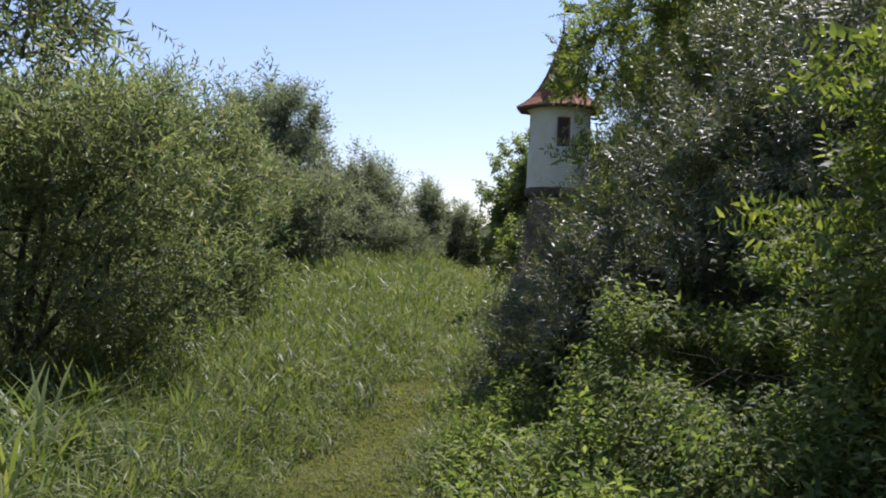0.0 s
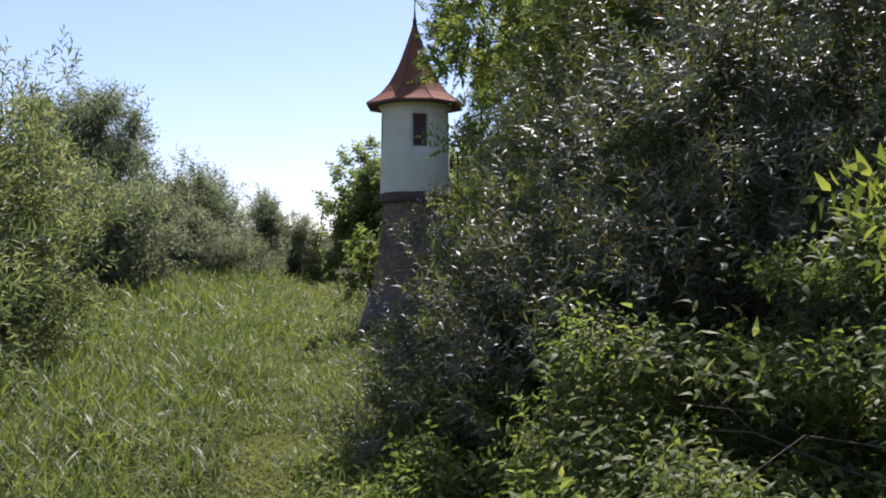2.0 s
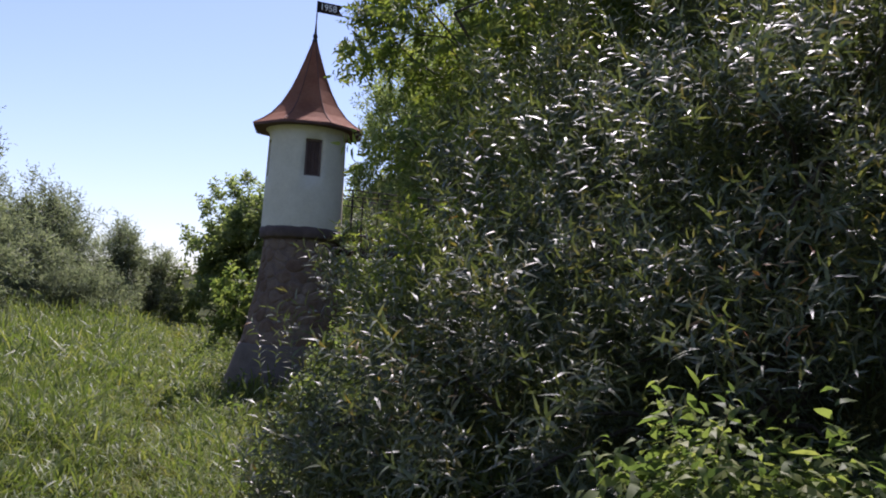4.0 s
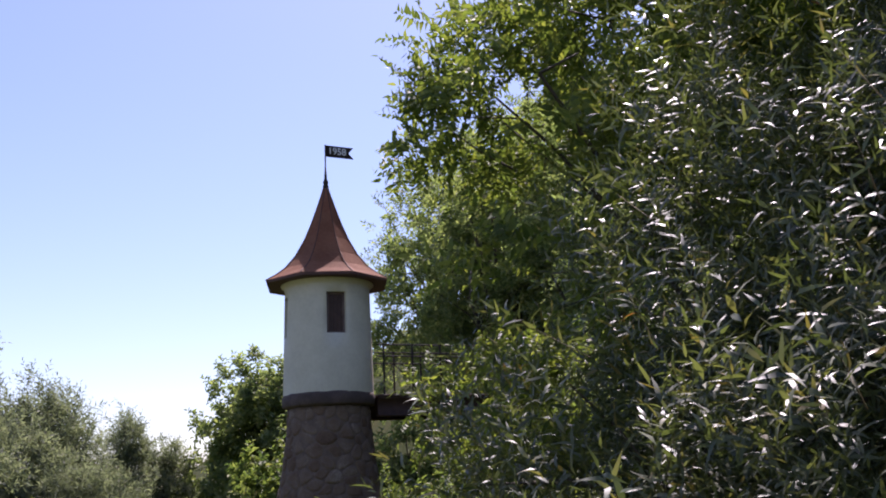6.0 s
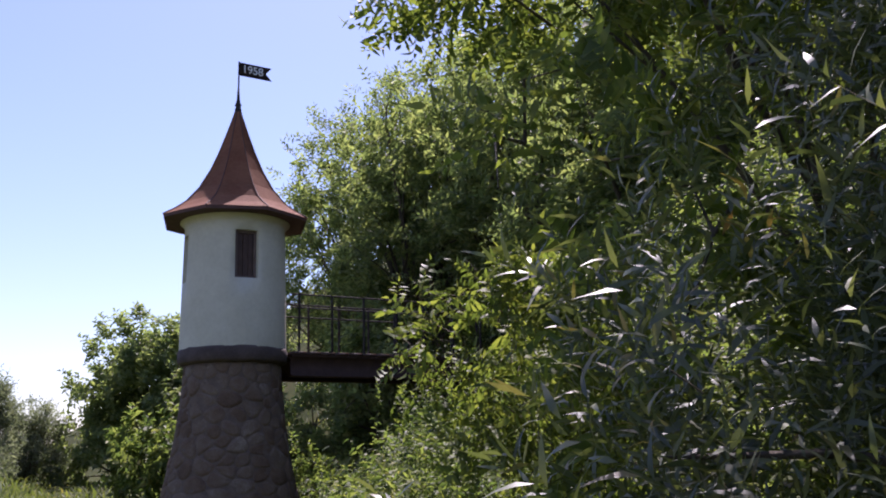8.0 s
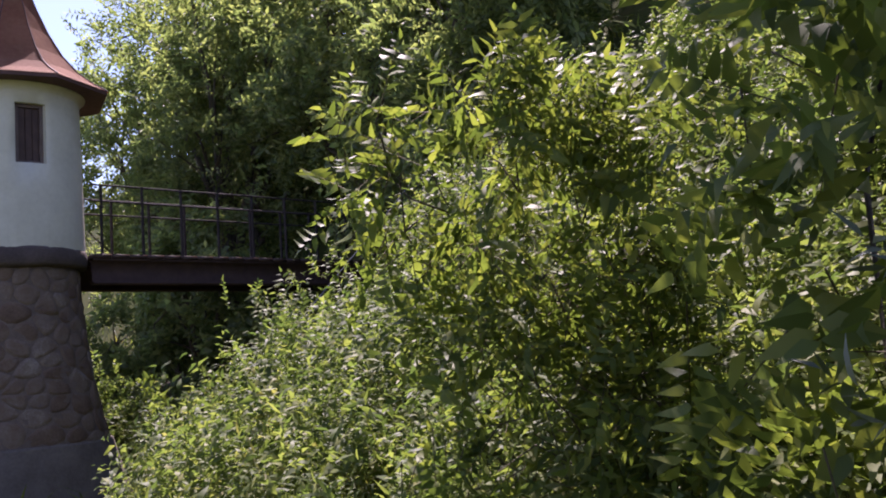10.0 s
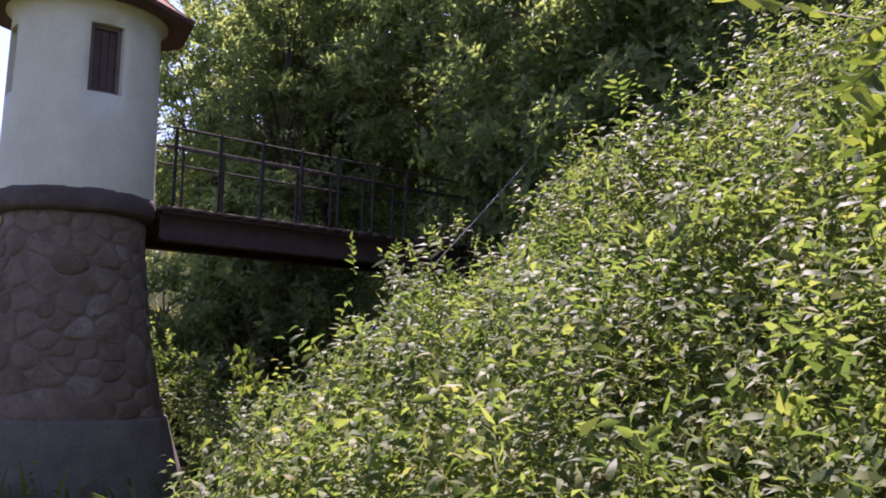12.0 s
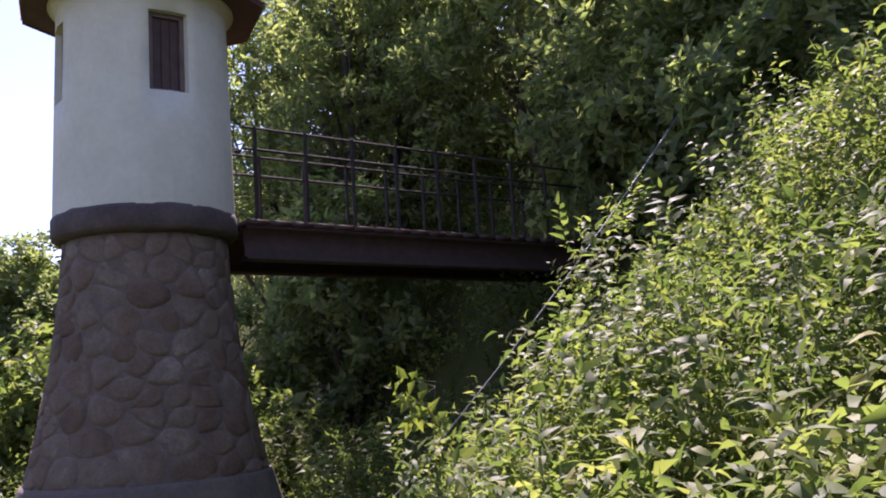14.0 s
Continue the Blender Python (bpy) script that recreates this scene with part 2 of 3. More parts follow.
def scatter(kind, pos, dirs, scale, rng):
    """Copies of the shoots at pos along dirs, as one pair of arrays."""
    out = []
    pick = rng.integers(0, 4, len(pos))
    mats = frames_from(dirs, rng)
    for k in range(4):
        sel = pick == k
        if not sel.any():
            continue
        v, f = SHOOTS[kind][k]
        w = np.einsum("nij,vj->nvi", mats[sel], v) * scale[sel][:, None, None] + pos[sel][:, None]
        ff = f[None] + (np.arange(sel.sum()) * len(v))[:, None, None]
        out.append((w.reshape(-1, 3), ff.reshape(-1, 3)))
    return joined(out)


def lumps(p, seed, size):
    """A cheap smooth noise of about -1 to 1, for gaps and uneven outlines."""
    r = np.random.default_rng(seed)
    t = np.zeros(len(p))
    for _ in range(7):
        k = r.normal(size=3) / size
        t += np.sin(p @ k * 2.2 + r.random() * 6.28)
    return t / 3.2


# ---- ground ----
def ground_z(x, y):
    """Height of the ground: a level path, a gentle rise ahead and a steep bank to the right that flattens into a plateau."""
    x, y = np.asarray(x, float), np.asarray(y, float)
    rise = 0.032 * np.clip(y - 8, 0, 40) * (1 / (1 + np.exp(np.clip((x - 2.5) * 1.5, -30, 30))))
    g = np.clip((y - 15.9) / 1.6, 0, 1)
    g = g * g * (3 - 2 * g)                       # the bank breaks off into a hollow that the footbridge spans
    e = np.clip((y - 12.3) / 3.0, 0, 1)
    foot = 1.05 + 0.9 * e * e + 3.0 * g
    b = np.clip(x - foot, 0, None)
    bank = (0.60 + 0.65 * g) * np.minimum(b, 7) * np.clip(b / 0.5, 0.3, 1) + 0.1 * np.clip(b - 7, 0, 20) + 0.13 * np.clip(b - 0.9, 0, 5) * (1 - g) * np.clip((y - 11.8) / 2.2, 0, 1)
    bank = bank + 0.35 * g * np.clip(x - 1.0, 0, 2) / 2
    left = -0.05 * np.clip(-x - 7, 0, 12)
    return rise + bank + left + 0.035 * np.sin(x * 2.3 + y * 1.1) + 0.03 * np.sin(x * 0.9 - y * 1.7)


def stretch(a, b, n, power=3.0):
    t = np.linspace(-1, 1, n)
    return a + b * np.sign(t) * np.abs(t) ** power


def build_ground():
    gx, gy = stretch(1.0, 1500, 171, 4.0), stretch(9.0, 1500, 201, 4.0)
    xx, yy = np.meshgrid(gx, gy)
    v = np.stack([xx.ravel(), yy.ravel(), ground_z(xx, yy).ravel()], -1)
    i = np.arange(len(gy) - 1)[:, None] * len(gx) + np.arange(len(gx) - 1)[None]
    i = i.ravel()
    f = np.stack([i, i + 1, i + 1 + len(gx), i + len(gx)], -1)
    tagged(link_mesh("ground", v, f, M_SOIL, smooth=True), "grassy earth with a trodden path and a bank", "ground", kind="structure")


build_ground()


# ---- grass ----
def blades(rng, x, y, height, width, lean=0.5, steps=2):
    """Bent tapering blades of grass, as strips that end in a point."""
    n = len(x)
    base = np.stack([x, y, ground_z(x, y) - 0.02], -1)
    az = rng.random(n) * 6.283
    d = np.stack([np.cos(az), np.sin(az), np.zeros(n)], -1)
    s = np.stack([-np.sin(az), np.cos(az), np.zeros(n)], -1)
    bend = (lean * (0.3 + rng.random(n)))[:, None]
    h, w = height[:, None], width[:, None]
    up = np.array([[0, 0, 1.0]])
    rows = []
    for k in range(steps):
        t = k / steps
        p = base + d * h * bend * t ** 2 + up * h * (t - 0.42 * bend * t ** 2.6)
        wk = w * (0.42 + 0.16 * math.sin(math.pi * min(1, t * 1.4)))
        rows += [p - s * wk, p + s * wk]
    rows.append(base + d * h * bend + up * h * (1 - 0.42 * bend))
    v = np.stack(rows, 1)
    f = []
    for k in range(steps - 1):
        f += [(2 * k, 2 * k + 1, 2 * k + 3), (2 * k, 2 * k + 3, 2 * k + 2)]
    f.append((2 * steps - 2, 2 * steps - 1, 2 * steps))
    m = 2 * steps + 1
    return v.reshape(-1, 3), (np.array(f)[None] + (np.arange(n) * m)[:, None, None]).reshape(-1, 3)


def path_off(x, y):
    """Distance from the edge of the worn middle of the trodden line, which fades further on."""
    d = np.abs(x - (-0.55 + 0.09 * np.clip(y - 7, 0, 7.6) + 0.043 * np.clip(y - 14.6, 0, 40)))
    return d + 0.3 * np.clip((y - 8.5) / 4, 0, 1) + 0.12 * np.sin(y * 2.1 + 3 * np.sin(y * 0.7))


def build_grass():
    rng = np.random.default_rng(11)
    out = []
    # distance bands: from, to, blades, scale of a blade
    for y0, y1, n, s in ((-3, 2, 9000, 1.8), (2, 8, 76000, 1.1), (8, 16, 62000, 1.45), (16, 30, 30000, 2.6), (30, 60, 14000, 4.4)):
        y = y0 + (y1 - y0) * rng.random(n)
        reach = 7.5 * (max(y1, 8) / 16) ** 0.4
        x = -reach + (reach + 2.6) * rng.random(n)
        off = path_off(x, y)
        clump = lumps(np.stack([x, y, x * 0], -1), 5, 0.45)
        keep = (rng.random(n) < np.clip(0.62 + off * 0.8, 0, 1)) & (rng.random(n) < 0.8 + 0.4 * clump)
        worn = np.exp(-((x + 0.5) / 0.32) ** 2 - ((y - 7.4) / 1.5) ** 2) + 0.7 * np.exp(-((x + 0.1) / 0.3) ** 2 - ((y - 11.5) / 1.2) ** 2)
        keep &= rng.random(n) > 0.85 * worn
        x, y, off, clump = x[keep], y[keep], off[keep], clump[keep]
        h = np.clip(0.055 + 0.19 * np.clip(off - 0.12, 0, 1.3), 0.05, 0.25) * (0.5 + 1.0 * rng.random(len(x))) * (1 + 0.45 * clump)
        out.append(blades(rng, x, y, h * (1 + 0.1 * s), 0.009 * s * (0.5 + 1.0 * rng.random(len(x))), 1.1))
    v, f = joined(out)
    tagged(link_mesh("grass", v, f, M_GRASS), "lush green meadow grass along the trodden path", "grass", kind="stuff")
    out = []
    for y0, y1, n, s in ((2.3, 9, 60000, 1.25), (9, 18, 26000, 1.8), (18, 36, 10000, 3.4)):
        y = y0 + (y1 - y0) * rng.random(n)
        x = -0.55 + 0.09 * np.clip(y - 7, 0, 7.6) + 0.043 * np.clip(y - 14.6, 0, 40) + 0.6 * (2 * rng.random(n) - 1)
        worn = np.exp(-((x + 0.5) / 0.28) ** 2 - ((y - 7.4) / 1.3) ** 2)
        keep = rng.random(n) > 0.6 * worn
        x, y = x[keep], y[keep]
        out.append(blades(rng, x, y, s ** 0.5 * (0.03 + 0.055 * rng.random(len(x))), 0.007 * s * (0.6 + 0.8 * rng.random(len(x))), 1.5))
    v, f = joined(out)
    tagged(link_mesh("path_turf", v, f, M_TURF), "short yellowish trodden turf of the footpath", "turf", kind="stuff")
    # broad-leaved herbs between the grasses
    pos, sc = [], []
    for y0, y1, n, s in ((2.5, 8, 2600, 0.42), (8, 15, 2100, 0.5), (15, 28, 1600, 0.8)):
        y = y0 + (y1 - y0) * rng.random(n)
        x = -5.5 + 7.6 * rng.random(n)
        off = path_off(x, y)
        keep = (off > 0.3 + 0.3 * rng.random(n)) & (lumps(np.stack([x, y, x * 0], -1), 15, 0.6) > -0.1 - 0.25 * (x > 0.2))
        x, y, off = x[keep], y[keep], off[keep]
        pos.append(np.stack([x, y, ground_z(x, y) + 0.16 * rng.random(len(x)) * np.clip(off, 0.3, 1)], -1))
        sc.append(s * (0.6 + 0.8 * rng.random(len(x))))
    n = 5200
    y = 2.8 + 6.4 * rng.random(n)
    x = 0.05 + (0.8 + 0.7 * np.clip((y - 4) / 2, 0, 1)) * rng.random(n)
    tall = np.clip((x - 0.05) / 0.9, 0.12, 1) * (0.75 + 0.4 * lumps(np.stack([x, y, x * 0], -1), 16, 0.4))
    pos.append(np.stack([x, y, ground_z(x, y) + 0.72 * rng.random(n) ** 0.7 * tall], -1))
    sc.append(0.62 * (0.5 + 0.9 * rng.random(n)))
    pos, sc = np.concatenate(pos), np.concatenate(sc)
    v, f = scatter("herb", pos, rng.normal(size=pos.shape) * 0.5 + np.array([0, 0, 1.0]), sc, rng)
    tagged(link_mesh("meadow_herbs", v, f, M_WEED), "low broad-leaved green herbs among the grass", "herbs", kind="stuff")
    # taller reed-like grass beside the bushes, and dark tufts of sedge in the meadow
    n = 5600
    y = 3.4 + 7.5 * rng.random(n)
    x = -1.15 - 0.2 * y - 2.4 * rng.random(n)
    keep = lumps(np.stack([x, y, x * 0], -1), 9, 0.5) > -0.3
    x, y = x[keep], y[keep]
    out = [blades(rng, x, y, 0.35 + 0.65 * rng.random(len(x)) ** 1.2, 0.014 + 0.014 * rng.random(len(x)), 1.0, 5)]
    for y0, y1, n, s in ((2.4, 9, 10000, 0.9), (9, 17, 9000, 1.2), (17, 30, 7000, 2.0)):
        y = y0 + (y1 - y0) * rng.random(n)
        x = -5.2 + 6.0 * rng.random(n)
        keep = (path_off(x, y) > 0.3 + 0.15 * rng.random(n)) & (lumps(np.stack([x, y, x * 0], -1), 19, 0.5) > -0.45)
        x, y = x[keep], y[keep]
        out.append(blades(rng, x, y, (0.18 + 0.32 * rng.random(len(x))) * np.clip(0.3 + 0.6 * path_off(x, y), 0.45, 1.2) * (1 + 0.35 * lumps(np.stack([x, y, x * 0], -1), 29, 0.35)), s * (0.009 + 0.010 * rng.random(len(x))), 0.85, 4))
    for y0, y1, n, s in ((2.2, 9, 7000, 0.62), (9, 18, 6500, 0.75), (18, 32, 2600, 1.2)):
        y = y0 + (y1 - y0) * rng.random(n)
        x = -5.6 + 6.4 * rng.random(n)
        off, clump = path_off(x, y), lumps(np.stack([x, y, x * 0], -1), 39, 0.4)
        keep = (off > 0.26 + 0.25 * rng.random(n)) & (clump > -0.6)
        x, y, off, clump = x[keep], y[keep], off[keep], clump[keep]
        grow = np.clip(0.35 + 0.65 * off, 0.4, 1.15) * (1 + 0.25 * clump)
        pos = np.stack([x, y, ground_z(x, y) + (0.02 + 0.12 * rng.random(len(x))) * grow], -1)
        out.append(scatter("grass", pos, rng.normal(size=pos.shape) * 0.28 + np.array([0, 0, 1.0]), s * grow * (0.7 + 0.6 * rng.random(len(x))), rng))
    for cx, cy, r, hh in ((-1.9, 15.6, 0.45, 0.5), (-3.2, 16.6, 0.4, 0.4), (-1.0, 12.2, 0.25, 0.3), (-2.3, 10.2, 0.3, 0.35), (1.5, 5.6, 0.5, 0.4), (1.3, 4.4, 0.4, 0.35)):
        k = 260
        a, q = rng.random(k) * 6.283, r * np.sqrt(rng.random(k))
        out.append(blades(rng, cx + q * np.cos(a), cy + q * np.sin(a), hh * (0.6 + 0.6 * rng.random(k)), 0.009 + 0.008 * rng.random(k), 0.9, 5))
    v, f = joined(out)
    tagged(link_mesh("reed_grass", v, f, M_REED), "pale tall reed grass with arching blades", "reed grass", kind="stuff")
    # wide outer meadow
    n = 44000
    x = np.concatenate([-30 + 23 * rng.random(n // 2), 2.5 + 26 * rng.random(n // 2)])
    y = -10 + 45 * rng.random(len(x))
    v, f = blades(rng, x, y, 0.25 + 0.3 * rng.random(len(x)), 0.026 * (0.6 + 0.8 * rng.random(len(x))), 1.0)
    tagged(link_mesh("rough_grass", v, f, M_GRASS), "rough uncut grass beyond the bushes", "grass", kind="stuff")


build_grass()


# ---- bushes and trees ----
def tree(name, at, lobes, kind, mat, count, scale, label, category, seed, outward=0.8, up=0.5, gap=-0.35, gap_size=0.5, trunk_r=0.06, shell=0.45, group="", low=0.1, bunch=9):
    """A woody plant: stems that fork to the lobes of its crown, twigs, and leafy shoots that leave gaps.
    lobes: centre (x, y, height over the foot), radii and, if not 1, the density, in the plant's own axes."""
    rng = np.random.default_rng(seed)
    top = empty(name, (at[0], at[1], float(ground_z(at[0], at[1])) - 0.05), label, category, group)
    vol = np.array([(l[3] * l[4] * l[5]) ** 0.75 * (l[6] if len(l) > 6 else 1.0) for l in lobes])
    n_each = np.maximum(1, (count * vol / vol.sum()).astype(int))
    pos, dirs, wood, stems = [], [], [], []
    for (cx, cy, cz, rx, ry, rz, *_), n in zip(lobes, n_each):
        k_n = max(4, int(n * 1.6 / bunch))
        d0 = unit(rng.normal(size=(k_n, 3)))
        r0 = shell + (1 - shell) * rng.random(k_n) ** 0.6
        r0 = r0 * (1 + 0.2 * lumps(d0 * 2.2 + cx, seed + 3, 0.8)) * (1 + 0.12 * np.abs(rng.normal(size=k_n)))
        own = rng.integers(0, k_n, int(n * 1.6))
        d, r = d0[own], r0[own]
        p = np.array([cx, cy, cz]) + d * r[:, None] * np.array([rx, ry, rz]) + rng.normal(size=d.shape) * 0.105 * scale
        keep = lumps(p, seed + 5, gap_size) > gap
        world_p = p + np.array(top.location)
        keep &= world_p[:, 2] > ground_z(world_p[:, 0], world_p[:, 1]) + low
        p, d = p[keep][:n], d[keep][:n]
        if not len(p):
            continue
        pos.append(p)
        dirs.append(outward * d + np.array([0, 0, up]) + 0.45 * rng.normal(size=d.shape))
        # limb to the lobe
        c = np.array([cx, cy, cz + rz * 0.3])
        foot = np.array([rng.normal(0, trunk_r * 1.5), rng.normal(0, trunk_r * 1.5), 0.0])
        t = np.linspace(0, 1, 7)[:, None]
        bow = np.array([[cx * 0.35, cy * 0.35, c[2] * 0.6]])
        line = (1 - t) ** 2 * foot + 2 * t * (1 - t) * bow + t * t * c + 0.03 * rng.normal(size=(7, 3)) * t
        if not _ and cz > 0.3 * rz:
            stems.append(tube_arrays(line, trunk_r * np.linspace(1, 0.25, 7) * (0.6 + 0.5 * rng.random()), 6))
        for k in range(min(9, max(3, len(p) // 120))):
            q = p[rng.integers(len(p))]
            a = line[rng.integers(5 if _ else 3, 7)]
            m = (a + q) / 2 + 0.06 * rng.normal(size=3) + np.array([0, 0, 0.05])
            wood.append(tube_arrays(np.array([a, m, q]), trunk_r * np.array([0.3, 0.2, 0.06]), 4))
    pos, dirs = np.concatenate(pos), np.concatenate(dirs)
    v, f = scatter(kind, pos, dirs, scale * (0.7 + 0.6 * rng.random(len(pos))), rng)
    link_mesh("crown", v, f, mat, top)
    for v, f in stems:
        link_mesh("stem", v, f, M_BARK, top, "", True)
    v, f = joined(wood)
    tagged(link_mesh("branch", v, f, M_BARK, top, "", True), kind="stuff")
    # bare stalks of the outer twigs
    pick = rng.choice(len(pos), min(len(pos), 900), replace=False)
    d = unit(dirs[pick])
    a, b = pos[pick] - d * 0.12 * scale, pos[pick] + d * 0.26 * scale
    s = unit(np.cross(d, np.array([[0.3, 0.2, 1.0]]))) * 0.0028 * scale
    w = np.cross(d, s)
    v = np.stack([a + s, a - 0.5 * s + w, a - 0.5 * s - w, b], 1).reshape(-1, 3)
    f = (np.array([(0, 1, 3), (1, 2, 3), (2, 0, 3)])[None] + (np.arange(len(pick)) * 4)[:, None, None]).reshape(-1, 3)
    tagged(link_mesh("brushwood", v, f, M_TWIG, top), kind="stuff")
    return top


def crown(rx, ry, h, n, seed, base=0.2):
    """Lobes for a rounded, uneven crown of height h over radii rx, ry."""
    r = np.random.default_rng(seed)
    out = [(0, 0, h * (base + (1 - base) * 0.45), rx * 0.72, ry * 0.72, h * (1 - base) * 0.5)]
    for i in range(n):
        a, q = i * 2.4 + r.random(), 0.45 + 0.2 * r.random()
        z = base + (0.9 - base) * ((i + 0.5) / n)
        k = math.sqrt(max(0.15, 1 - ((z - 0.4) / 0.62) ** 2))
        out.append((rx * q * k * math.cos(a), ry * q * k * math.sin(a), h * z, rx * (0.34 + 0.12 * r.random()), ry * (0.34 + 0.12 * r.random()), h * (0.13 + 0.06 * r.random())))
    return out


WILLOW = "dense dark willow bush with narrow glossy leaves"
GREY_WILLOW = "grey-green willow bush at the meadow's edge"

# the large willow beside the path
tree("willow_bush", (2.9, 8.1), [
    (0.1, 0.2, 1.2, 1.3, 1.8, 1.4), (-0.3, 0.7, 0.6, 0.9, 1.1, 0.9), (-0.4, 1.0, 1.3, 0.9, 1.0, 0.9), (0.0, -1.1, 0.8, 0.95, 1.0, 1.1), (0.2, 0.7, 2.1, 1.1, 1.2, 0.9),
    (0.4, -0.8, 1.8, 1.0, 1.1, 0.9), (1.0, 0.2, 1.9, 1.1, 1.4, 1.1), (-1.0, 0.25, 0.8, 0.7, 0.8, 0.75), (-1.5, -0.25, 0.0, 0.5, 0.65, 0.75), (-1.6, 0.45, -0.15, 0.55, 0.65, 0.65, 1.2),
    (-1.95, 0.75, -0.55, 0.5, 0.6, 0.5, 1.2), (-1.78, 0.65, 0.2, 0.34, 0.45, 0.48, 1.4), (-2.0, 0.75, -0.15, 0.33, 0.4, 0.5, 1.6), (-2.1, 0.7, -0.55, 0.36, 0.5, 0.4, 1.6), (-1.82, 0.95, 0.35, 0.32, 0.35, 0.5, 1.2), (-1.25, 1.3, 0.1, 0.6, 0.6, 0.8), (-0.9, -1.1, 0.1, 0.6, 0.6, 0.7), (-0.5, -0.9, 1.1, 0.7, 0.6, 0.7)],
    "willow", M_WILLOW, 13500, 0.76, WILLOW, "willow bush", 21, gap=-0.22, gap_size=0.3, trunk_r=0.05, shell=0.55)

# the tree that hangs over the path behind it
tree("ash_tree", (3.5, 10.7), [
    (0.2, 0.2, 3.4, 1.5, 1.4, 1.2), (-0.9, 0.2, 2.9, 0.9, 0.9, 0.6), (-1.6, 0.5, 2.55, 0.55, 0.6, 0.35), (-1.95, 0.55, 2.4, 0.28, 0.32, 0.16, 1.4), (-1.8, -0.5, 2.2, 0.4, 0.4, 0.3), (-1.7, 0.3, 1.3, 0.3, 0.4, 0.6, 0.45),
    (0.5, -1.2, 3.0, 1.2, 1.2, 1.1), (-0.8, -0.6, 1.5, 0.7, 0.5, 0.9, 0.8), (-1.7, -0.4, 0.85, 0.34, 0.33, 0.95, 0.85)],
    "pinnate", M_ASH, 5800, 0.85, "young ash tree with drooping leaflets over the path", "tree", 31, up=-0.1, gap=-0.3, gap_size=0.45, trunk_r=0.035)
tree("ash_tree", (4.7, 6.1), [
    (-0.6, 0.0, 2.7, 1.3, 1.3, 0.9), (-0.3, 0.4, 1.6, 1.1, 1.0, 0.9), (0.6, 0.5, 3.2, 1.3, 1.2, 1.0), (-1.2, -0.7, 1.9, 0.7, 0.7, 0.6)],
    "pinnate", M_ASH, 2200, 0.9, "ash tree leaning out over the bank", "tree", 33, up=-0.1, gap=-0.4, gap_size=0.45, trunk_r=0.08)

# saplings and tall herbs on the bank
tree("ash_sapling", (2.88, 4.1), [(-0.75, 0.1, 1.35, 0.4, 0.4, 0.25), (-0.95, 0.2, 0.8, 0.3, 0.35, 0.22), (-0.35, 0.0, 1.75, 0.5, 0.5, 0.35), (-0.6, 0.0, 0.45, 0.4, 0.4, 0.25), (-0.1, -0.1, 1.1, 0.6, 0.6, 0.5)],
     "pinnate", M_ASH, 950, 0.8, "bright yellow-green ash sapling on the bank", "sapling", 41, up=0.0, trunk_r=0.025)
tree("ash_sapling", (2.35, 11.2), [(-0.88, 0.25, 1.42, 0.12, 0.14, 0.07, 1.5), (-0.62, 0.15, 1.52, 0.15, 0.16, 0.08, 1.5), (-0.82, 0.25, 1.15, 0.14, 0.15, 0.08, 1.2), (-0.35, 0.15, 1.45, 0.25, 0.22, 0.12, 1.4), (-0.05, 0.2, 1.5, 0.25, 0.22, 0.14, 1.4), (-0.5, 0.2, 1.15, 0.25, 0.22, 0.22), (-0.2, 0.1, 1.1, 0.28, 0.24, 0.26), (-0.55, 0.1, 0.75, 0.36, 0.28, 0.22),
                                    (0.1, 0.3, 1.1, 0.28, 0.28, 0.25)],
     "pinnate", M_ASH, 780, 0.6, "bright yellow-green ash sapling on the bank", "sapling", 43, up=0.0, trunk_r=0.012)
tree("nettle_bush", (2.3, 4.9), [(-0.7, 0.9, 0.15, 0.55, 0.65, 0.62), (-0.5, 0.1, 0.2, 0.6, 0.6, 0.65), (0.0, 0.6, 0.45, 0.75, 0.75, 0.62), (-0.6, -0.75, -0.1, 0.5, 0.55, 0.5), (0.4, -0.4, 0.5, 0.8, 0.8, 0.55), (-1.0, 0.5, -0.25, 0.45, 0.8, 0.45), (-0.95, 1.3, 0.25, 0.35, 0.45, 0.5)],
     "weed", M_WEED, 5200, 0.62, "thick patch of tall green nettles on the bank", "weeds", 45, up=0.8, outward=0.5, trunk_r=0.012, low=0.02)

tree("maple_seedling", (2.48, 15.75), [(0.0, 0, 1.16, 0.09, 0.07, 0.07)], "clump", M_ASH, 9, 0.38, "pale yellow-green seedling above the weeds", "seedling", 47, up=0.3, trunk_r=0.008, gap=-3.0)

# bushes across the meadow
tree("willow_tree", (-4.5, 6.3), [(1.4, 0.1, 3.3, 0.55, 0.6, 0.4), (1.95, 0.15, 3.3, 0.28, 0.35, 0.28, 1.2), (0.4, 0.2, 3.5, 0.9, 0.9, 0.8), (0.0, 0.4, 2.3, 0.9, 0.9, 0.9), (-0.4, 0.0, 4.2, 1.0, 1.0, 0.8)],
     "willow_mid", M_WILLOW_GREY, 1700, 1.1, "tall slender-leaved willow tree", "tree", 51, outward=0.9, up=-0.1, gap=-0.3)
